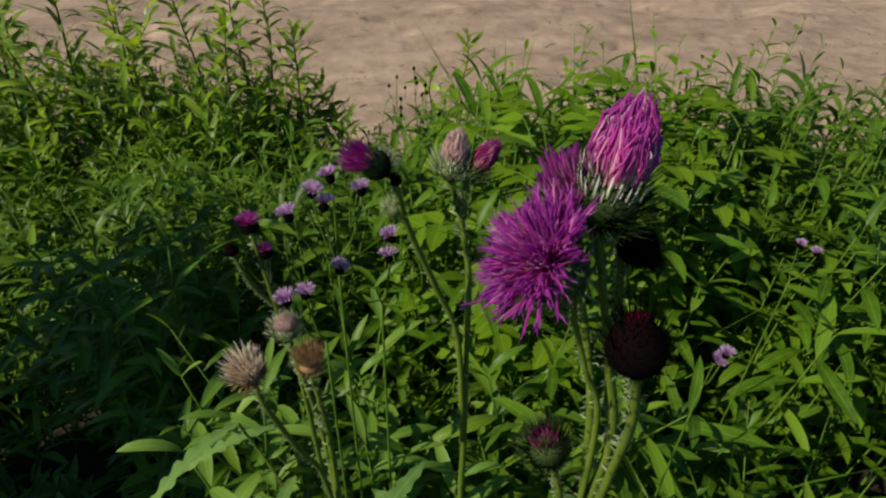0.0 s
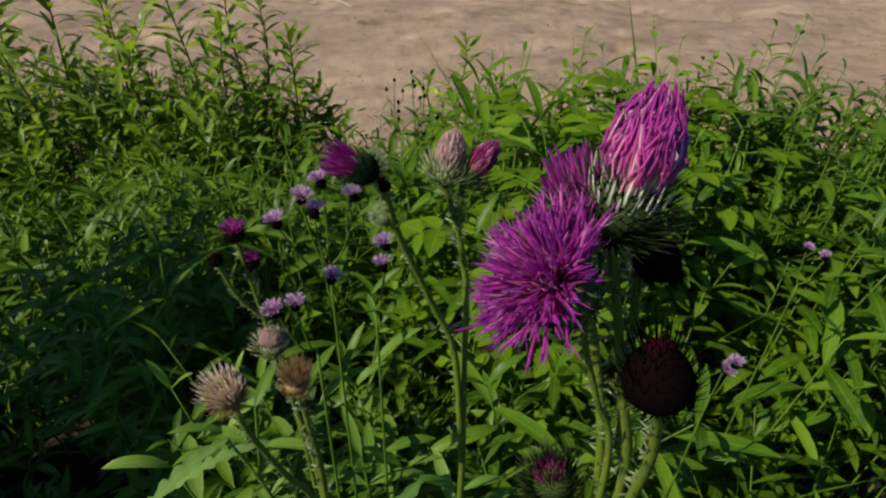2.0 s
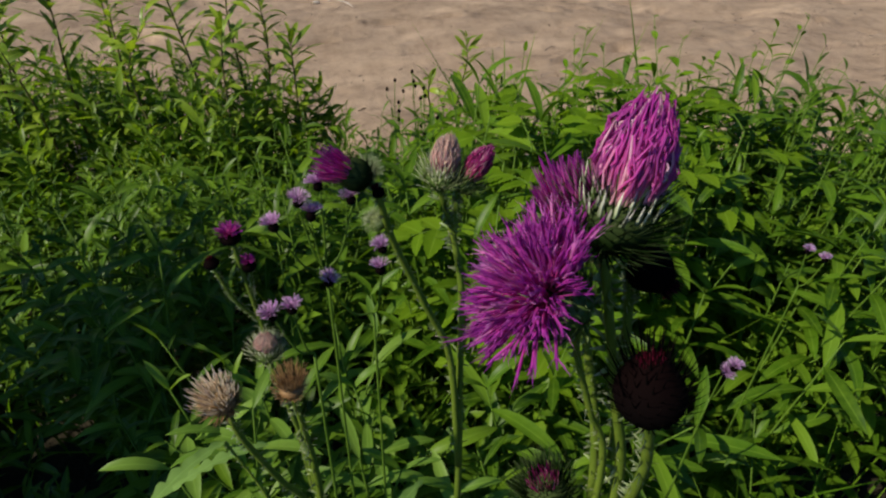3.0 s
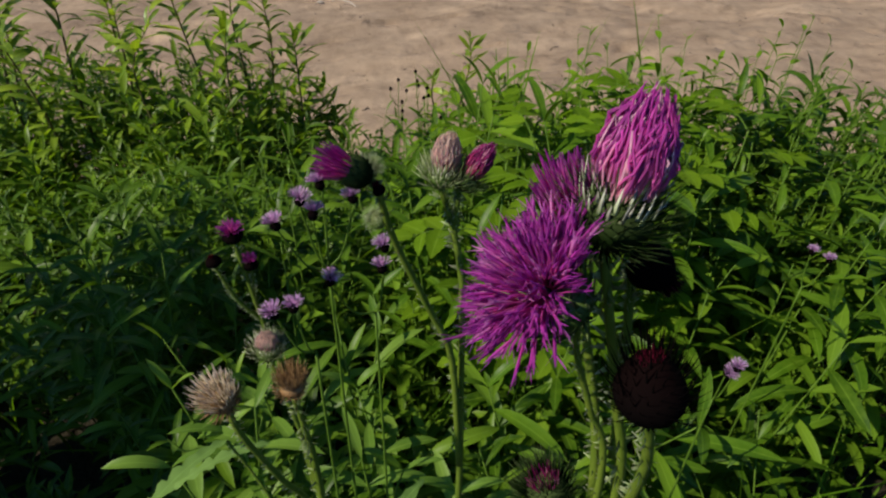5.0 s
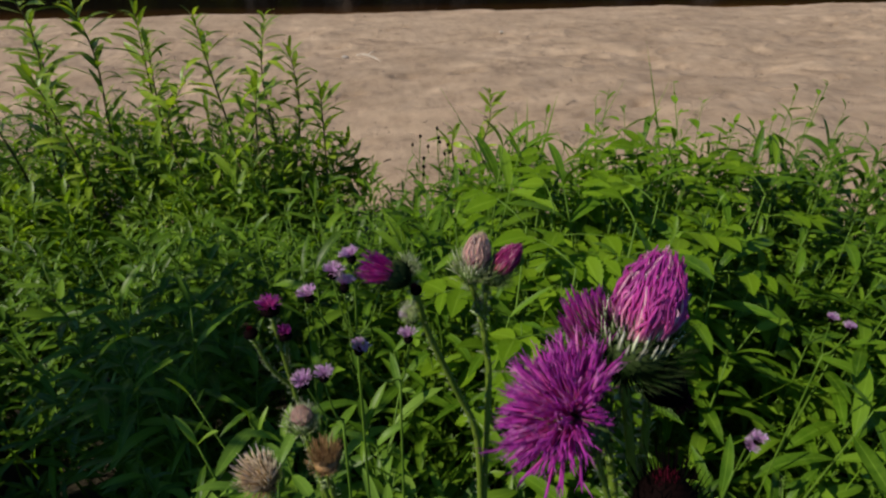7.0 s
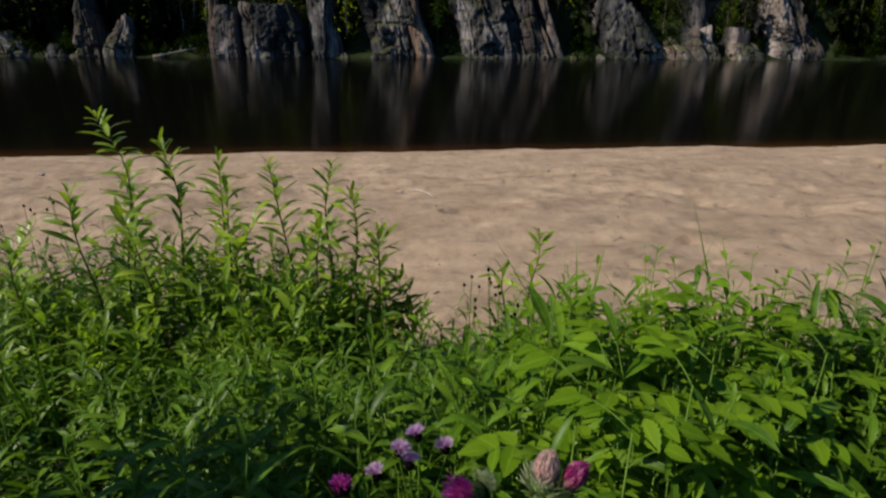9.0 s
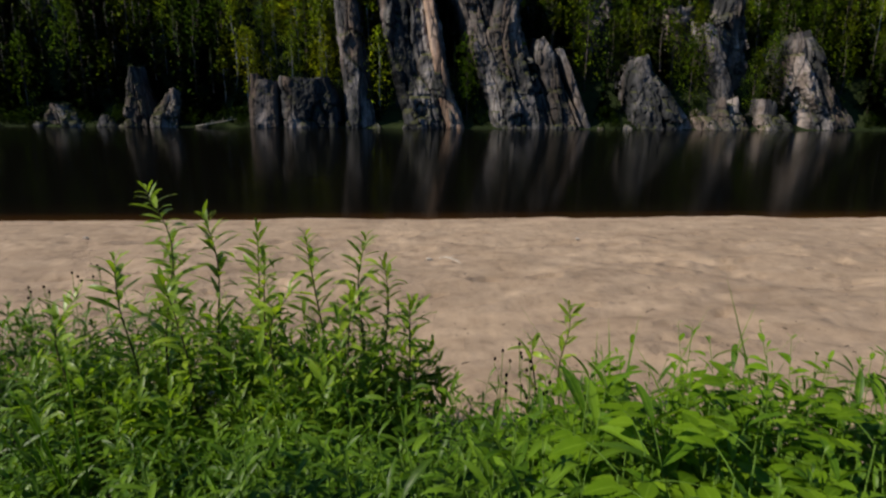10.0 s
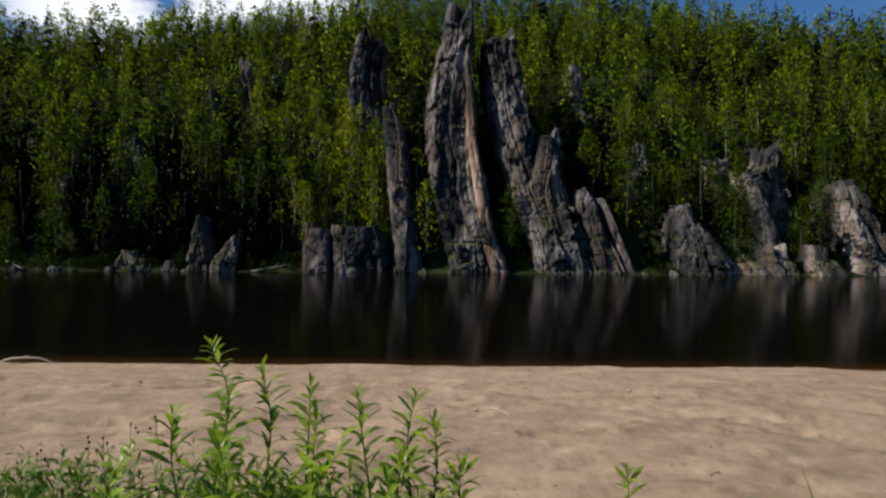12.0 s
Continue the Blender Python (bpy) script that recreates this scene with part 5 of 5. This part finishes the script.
def head(plant, base, tip, kind, seed, wide=0.0070, cup=0.011):
    """A flower head: base is the top of the cup, tip the way in which the florets point and how far."""
    g = np.random.default_rng(seed)
    root = np.array(plant.location)
    base, tip = np.asarray(base, float) - root, np.asarray(tip, float) - root
    axis, length = unit(tip - base), float(np.linalg.norm(tip - base))
    foot = base - axis * cup * 0.88
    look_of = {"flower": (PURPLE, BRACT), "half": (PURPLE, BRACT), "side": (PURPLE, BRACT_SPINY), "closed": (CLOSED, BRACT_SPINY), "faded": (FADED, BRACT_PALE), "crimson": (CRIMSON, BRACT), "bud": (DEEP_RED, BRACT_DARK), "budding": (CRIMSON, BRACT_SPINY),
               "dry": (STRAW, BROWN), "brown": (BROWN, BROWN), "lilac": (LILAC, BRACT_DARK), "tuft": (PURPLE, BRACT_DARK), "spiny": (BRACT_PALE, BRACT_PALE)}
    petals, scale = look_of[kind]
    words = {"flower": "open purple thistle flower", "half": "half-open purple thistle flower", "side": "purple brush of florets on a dark green cup", "closed": "closed pink flower with pale scales", "faded": "faded beige-pink flower head",
             "crimson": "crimson closing flower head", "bud": "dark spiny bud with a red tip", "budding": "green spiny bud opening crimson", "dry": "dry straw-coloured seed head", "brown": "dry brown seed head",
             "lilac": "small pale lilac flower head", "tuft": "small magenta flower head", "spiny": "pale green spiny bud"}
    body = part("flower_head", egg(foot, axis, cup, wide).mesh("flower_head", scale if kind not in ("faded", "spiny") else BRACT), plant, words[kind])
    many = 60 if kind in ("lilac", "tuft") else 150
    size = cup * {"lilac": 0.30, "bud": 0.42, "side": 0.42, "faded": 0.85, "crimson": 0.85, "closed": 0.60, "budding": 0.70}.get(kind, 0.62)
    fine = 0.032 if kind in ("closed", "bud", "budding", "side", "spiny") else 0.06
    part("bract_rosette", bracts(foot, axis, cup, wide, many * (2 if kind in ("closed", "budding") else 1), size, g, 1.5 if kind in ("dry", "brown", "closed") else 1.15, fine).mesh("bract_rosette", scale), body)
    if kind in ("closed", "faded"):
        part("upper_bract_ring", bracts(foot + axis * cup * 0.56, axis, cup * 0.42, wide * 1.04, 60, cup * 0.34, g, 0.25, 0.12).mesh("upper_bract_ring", BRACT_TOP), body)
    sheet = Sheet()
    if kind == "flower":
        single_florets(body, base, axis, 290, length, g)
        ribbon_tuft(sheet, base, axis, 340, length * 0.80, 0.0, 1.25, length * 0.020, g, 0.1, 0.15)
    elif kind in ("half", "side"):
        brush(sheet, base, axis, 130, length, wide * 0.80, (1.0, 1.15, 1.35, 1.6), 0.028, g)
    elif kind in ("closed", "faded", "crimson"):
        brush(sheet, base, axis, 760, length, wide * 0.92, (0.84, 1.06, 0.80, 0.26), 0.0140, g, 0.026, 0.55, 1.0)
    elif kind in ("dry", "brown"):
        ribbon_tuft(sheet, base - axis * cup * 0.25, axis, 230, length, 0.0, 0.62, length * 0.017, g, -0.4, 0.34, lobes=False)
    elif kind == "budding":
        ribbon_tuft(sheet, base - axis * cup * 0.25, axis, 110, length, 0.0, 0.5, length * 0.03, g, -0.5, 0.35, lobes=False)
    elif kind == "bud":
        ribbon_tuft(sheet, base - axis * cup * 0.15, axis, 70, length, 0.0, 0.35, length * 0.03, g, -0.6, 0.25, lobes=False)
    elif kind == "spiny":
        ribbon_tuft(sheet, base - axis * cup * 0.3, axis, 60, length, 0.0, 1.1, length * 0.02, g, 0.1, 0.2, lobes=False)
    else:
        ribbon_tuft(sheet, base, axis, 90, length, 0.0, 1.05, length * 0.040, g, 0.1, 0.30, lobes=False)
    if sheet.count:
        part("floret_tuft", sheet.mesh("floret_tuft", petals), body)
    return foot + root


def stalk(plant, points, thick, seed, spines=True, material=PALE_STEM, name="stem"):
    g = np.random.default_rng(seed)
    root = np.array(plant.location)
    line = smooth_line(np.asarray(points, float) - root, 26)
    st = part(name, tube(Sheet(), line, thick, 9).mesh(name, material), plant)
    if spines:
        sheet = Sheet()
        for i in range(len(line) - 1):
            for _ in range(5):
                p = line[i] + (line[i + 1] - line[i]) * g.random()
                a, b, c = side_frame(line[i + 1] - line[i])
                t = g.uniform(0, 6.28)
                out = a * math.cos(t) + b * math.sin(t)
                r = float(np.mean(thick))
                p = p + out * r * 0.8
                sheet.add([p - c * r * 1.0, p + c * r * 1.0, p + out * r * g.uniform(1.0, 2.2) + c * r * g.normal(0, 1), p + np.cross(c, out) * r * 0.3], [(0, 1, 2, 3)], (0, 0, 1, 0.3))
        tagged(part("spine_fringe", sheet.mesh("spine_fringe", BRACT_PALE), st), kind="stuff")
    return st


def lobed_leaf(name, length, width, material, seed):
    """A long thistle leaf with toothed lobes, growing along +x and arching down."""
    g = np.random.default_rng(seed)
    steps = 28
    v, along, across = [], [], []
    for i in range(steps + 1):
        s = i / steps
        w = width * (s ** 0.55) * (1 - s) ** 0.7 * 1.6 * (0.42 + 0.68 * abs(math.sin(s * math.pi * 7.5))) + 0.001
        x, z = length * s * math.cos(0.4 * s), -length * 0.35 * s * s + 0.1 * length * s
        wave = 0.10 * width * math.sin(s * 40 + g.random())
        v += [(x - 0.10 * length * (w / width) * 0.4, w, z + 0.30 * w + wave), (x, 0, z), (x - 0.10 * length * (w / width) * 0.4, -w, z + 0.30 * w - wave)]
        along += [s] * 3
        across += [1, 0, 1]
    f = [(3 * i + j, 3 * i + j + 1, 3 * i + j + 4, 3 * i + j + 3) for i in range(steps) for j in (0, 1)]
    return Sheet().add(v, f, along, across).mesh(name, material)


LOBED = [lobed_leaf("leaf", 0.13, 0.014, THISTLE_LEAF, i) for i in range(3)]


def stem_leaves(plant, points, count, seed, size=(0.5, 1.0)):
    g = np.random.default_rng(seed)
    root = np.array(plant.location)
    line = np.asarray(points, float) - root
    for i in range(count):
        s = g.random() * (len(line) - 1)
        j = int(s)
        p = line[j] + (line[min(j + 1, len(line) - 1)] - line[j]) * (s - j)
        k2 = g.uniform(*size)
        part("leaf", LOBED[i % 3], plant, m=Matrix.LocRotScale(p, Euler((g.normal(0, 0.2), -g.uniform(0.0, 0.6), g.uniform(0, 6.28))), (k2, k2, k2)))


# the big thistle close by
big = thing("thistle", (0.085, 0.10, 0.0), "tall spiny thistle with a large open purple flower", "thistle", "thistles")
foot = head(big, (0.0510, 0.0970, 1.0692), (0.0374, 0.1000, 1.0796), "flower", 1, 0.0072, 0.012)
stalk(big, [foot, (0.0625, 0.0995, 1.0480), (0.0700, 0.1000, 1.0250), (0.0790, 0.1000, 0.9950), (0.082, 0.100, 0.90)], (0.0007, 0.0009, 0.0013), 2)
foot = head(big, (0.0672, 0.1030, 1.0868), (0.0688, 0.1015, 1.1088), "closed", 3, 0.0080, 0.0150)
stalk(big, [foot, (0.0697, 0.1010, 1.0560), (0.0765, 0.1000, 1.0280), (0.0860, 0.1000, 0.9850), (0.084, 0.100, 0.90), (0.085, 0.10, 0.45), (0.085, 0.10, 0.0)], (0.0010, 0.0013, 0.0020, 0.0034), 4)
foot = head(big, (0.0629, 0.1140, 1.0759), (0.0571, 0.1120, 1.0889), "half", 5, 0.0060, 0.010)
stalk(big, [foot, (0.071, 0.1135, 1.045), (0.079, 0.106, 1.00), (0.083, 0.100, 0.94)], (0.0011, 0.0015), 6)
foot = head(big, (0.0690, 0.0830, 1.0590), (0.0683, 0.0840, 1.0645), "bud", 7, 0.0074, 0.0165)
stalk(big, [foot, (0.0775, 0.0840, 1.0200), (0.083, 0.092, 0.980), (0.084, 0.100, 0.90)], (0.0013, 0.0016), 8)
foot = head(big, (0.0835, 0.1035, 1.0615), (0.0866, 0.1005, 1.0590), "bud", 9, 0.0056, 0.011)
stalk(big, [foot, (0.0790, 0.106, 1.045), (0.082, 0.101, 1.00)], (0.0010, 0.0014), 10)
foot = head(big, (0.0665, 0.1080, 0.9820), (0.0645, 0.1094, 0.9890), "budding", 11, 0.0066, 0.0120)
stalk(big, [foot, (0.075, 0.104, 0.950), (0.084, 0.100, 0.90)], (0.0011, 0.0015), 12)
stem_leaves(big, [(0.083, 0.098, 0.70), (0.085, 0.10, 0.25)], 10, 13)

# the thistle with a pair of fading heads and one turned aside
pair = thing("thistle", (0.075, 0.205, 0.0), "branched spiny thistle with fading pink and purple heads", "thistle", "thistles")
foot = head(pair, (0.0182, 0.1845, 1.0545), (0.0112, 0.1815, 1.0600), "side", 21, 0.0056, 0.0135)
stalk(pair, [foot, (0.0300, 0.1880, 1.0400), (0.0356, 0.1932, 1.0164), (0.0493, 0.1975, 0.9776), (0.0607, 0.1985, 0.9419), (0.067, 0.198, 0.86)], (0.0011, 0.0014, 0.0018), 22)
head(pair, (0.0285, 0.1990, 1.0470), (0.0310, 0.1988, 1.0525), "spiny", 23, 0.0038, 0.0065)
head(pair, (0.0288, 0.1840, 1.0465), (0.0278, 0.1838, 1.0490), "bud", 24, 0.0022, 0.0040)
head(pair, (0.0285, 0.1940, 1.0285), (0.0250, 0.1944, 1.0320), "spiny", 25, 0.0036, 0.0060)
foot = head(pair, (0.0575, 0.2093, 1.0370), (0.0600, 0.2087, 1.0530), "faded", 26, 0.0058, 0.0095)
stalk(pair, [foot, (0.0613, 0.2083, 1.0107), (0.0656, 0.2030, 0.9790), (0.0665, 0.2016, 0.921), (0.068, 0.199, 0.83), (0.072, 0.202, 0.5), (0.075, 0.205, 0.0)], (0.0012, 0.0015, 0.0020, 0.0030), 27)
foot = head(pair, (0.0672, 0.2068, 1.0345), (0.0755, 0.2040, 1.0485), "crimson", 28, 0.0050, 0.0085)
stalk(pair, [foot, (0.0630, 0.2079, 1.0180), (0.0622, 0.2075, 1.0040)], (0.0011, 0.0013), 29)
stem_leaves(pair, [(0.070, 0.2016, 0.72), (0.074, 0.204, 0.30)], 9, 30)

# the thistle gone to seed
dried = thing("thistle", (-0.01, 0.215, 0.0), "thistle with dry straw-coloured seed heads", "thistle", "thistles")
foot = head(dried, (-0.0365, 0.1775, 0.9660), (-0.0382, 0.1740, 0.9775), "dry", 31, 0.0056, 0.0090)
stalk(dried, [foot, (-0.0326, 0.1800, 0.9369), (-0.0224, 0.1850, 0.8952), (-0.0150, 0.1950, 0.86), (-0.011, 0.205, 0.80)], (0.0013, 0.0016), 32)
foot = head(dried, (-0.0122, 0.2037, 0.9390), (-0.0116, 0.2040, 0.9500), "brown", 33, 0.0056, 0.0080)
stalk(dried, [foot, (-0.0102, 0.2039, 0.9045), (-0.0080, 0.2045, 0.8334), (-0.010, 0.212, 0.5), (-0.01, 0.215, 0.0)], (0.0013, 0.0020, 0.0034), 34)
foot = head(dried, (-0.0234, 0.2324, 0.9360), (-0.0232, 0.2325, 0.9450), "faded", 35, 0.0060, 0.0090)
stalk(dried, [foot, (-0.0193, 0.2290, 0.9036), (-0.0131, 0.2237, 0.8597), (-0.009, 0.210, 0.80)], (0.0012, 0.0016), 36)
stem_leaves(dried, [(-0.009, 0.208, 0.72), (-0.01, 0.212, 0.50)], 9, 37, (0.6, 1.1))

for turn, size, p in ((3.93, 0.78, (-0.085, 0.335, 0.742)), (3.45, 0.70, (-0.055, 0.345, 0.715)), (4.35, 0.72, (-0.045, 0.300, 0.705)), (2.9, 0.60, (-0.05, 0.30, 0.66)), (5.0, 0.6, (-0.02, 0.27, 0.68))):
    part("leaf", LOBED[0], dried, m=Matrix.LocRotScale(Vector(p) - dried.location, Euler((0.2, -0.25, turn)), (size, size * 0.95, size)))
stalk(dried, [(-0.085, 0.335, 0.742), (-0.055, 0.31, 0.66), (-0.015, 0.235, 0.50), (-0.01, 0.216, 0.40)], (0.0010, 0.0016), 38, name="branch")

# the small thistle with magenta heads
small = thing("thistle", (-0.02, 0.33, 0.0), "small thistle with crimson and magenta heads", "thistle", "thistles")
foot = head(small, (-0.0414, 0.3106, 0.9530), (-0.0416, 0.3100, 0.9600), "tuft", 41, 0.0058, 0.0080)
stalk(small, [foot, (-0.0382, 0.3111, 0.9154), (-0.0342, 0.3117, 0.8764), (-0.0267, 0.3150, 0.7944), (-0.021, 0.325, 0.5), (-0.02, 0.33, 0.0)], (0.0012, 0.0018, 0.0030), 42)
foot = head(small, (-0.0548, 0.3080, 0.9385), (-0.0552, 0.3078, 0.9420), "bud", 43, 0.0046, 0.0070)
stalk(small, [foot, (-0.047, 0.310, 0.905), (-0.0360, 0.3115, 0.885)], (0.0010, 0.0013), 44)
foot = head(small, (-0.0352, 0.3116, 0.9310), (-0.0355, 0.3115, 0.9360), "tuft", 45, 0.0044, 0.0075)
stalk(small, [foot, (-0.0365, 0.3112, 0.905)], (0.0010, 0.0012), 46)

# creeping thistles with lilac heads
for seed, (x, y, heads) in enumerate(((0.010, 0.345, ((-0.0021, 0.3448, 0.9533), (0.0048, 0.3450, 0.9427), (-0.0196, 0.3336, 0.9445), (0.0102, 0.3550, 0.9584), (0.0308, 0.3544, 0.9460))),
                                      (0.040, 0.340, ((0.0475, 0.3328, 0.9185), (0.0456, 0.3330, 0.9012), (0.0109, 0.3250, 0.9018))),
                                      (-0.005, 0.310, ((-0.0140, 0.3040, 0.9012), (-0.0273, 0.3026, 0.8988))),
                                      (0.335, 0.300, ((0.3284, 0.2889, 0.7760), (0.3308, 0.2861, 0.7865))),
                                      (0.560, 0.445, ((0.5576, 0.4510, 0.7544), (0.5691, 0.4362, 0.7513))))):
    g = np.random.default_rng(500 + seed)
    plant = thing("creeping_thistle", (x, y, 0.0), "slender creeping thistle with small lilac heads", "thistle", "creeping thistles")
    fork = min(h[2] for h in heads) - 0.05
    stalk(plant, [(x, y, fork), (x, y, fork * 0.5), (x, y, 0.0)], (0.0010, 0.0018), 510 + seed, False, STEM)
    for i, h in enumerate(heads):
        h = np.array(h)
        foot = head(plant, h - (0, 0, 0.002), h + g.normal(0, 0.0015, 3) * (1, 1, 0) + (0, 0, 0.0045), "lilac", 520 + 10 * seed + i, 0.0034, 0.0078)
        stalk(plant, [foot, (foot + (x, y, fork)) / 2 + (0, 0, -0.012), (x, y, fork)], (0.0006, 0.0009), 570 + 10 * seed + i, False, STEM)

# dark burnet heads at the edge of the sand
for seed, (x, y, z) in enumerate(((0.277, 1.694, 0.521), (0.327, 1.685, 0.547), (0.339, 1.581, 0.534), (0.254, 1.495, 0.533), (0.333, 1.480, 0.496), (0.346, 1.374, 0.567), (0.296, 1.488, 0.501), (0.414, 1.460, 0.527),
                                  (-1.30, 2.25, 0.64), (-1.38, 2.20, 0.60), (-1.22, 2.28, 0.66), (-1.62, 2.2, 0.55), (-1.50, 2.3, 0.57))):
    g = np.random.default_rng(600 + seed)
    z0 = float(land(np.array(x), np.array(y)))
    plant = thing("burnet", (x, y, z0), "thin stalk with small dark oval flower heads", "wildflower", "dark burnet stalks")
    stalk(plant, [(x, y, z), (x + g.normal(0, 0.02), y, (z + z0) / 2), (x, y, z0)], (0.0012, 0.0018), seed, False, STEM)
    for i in range(3):
        p = np.array((x, y, z)) + (g.normal(0, 0.016), g.normal(0, 0.016), -0.02 * i) * np.array((i > 0, i > 0, 1))
        part("flower_head", egg(p - (x, y, z0), (g.normal(0, 0.1), 0, 1), 0.012, 0.0046).mesh("flower_head", BRACT_DARK), plant)
        if i:
            stalk(plant, [p, p + (0, 0, -0.02), (x, y, p[2] - 0.06)], (0.0008, 0.0009), 5, False, STEM, "twig")
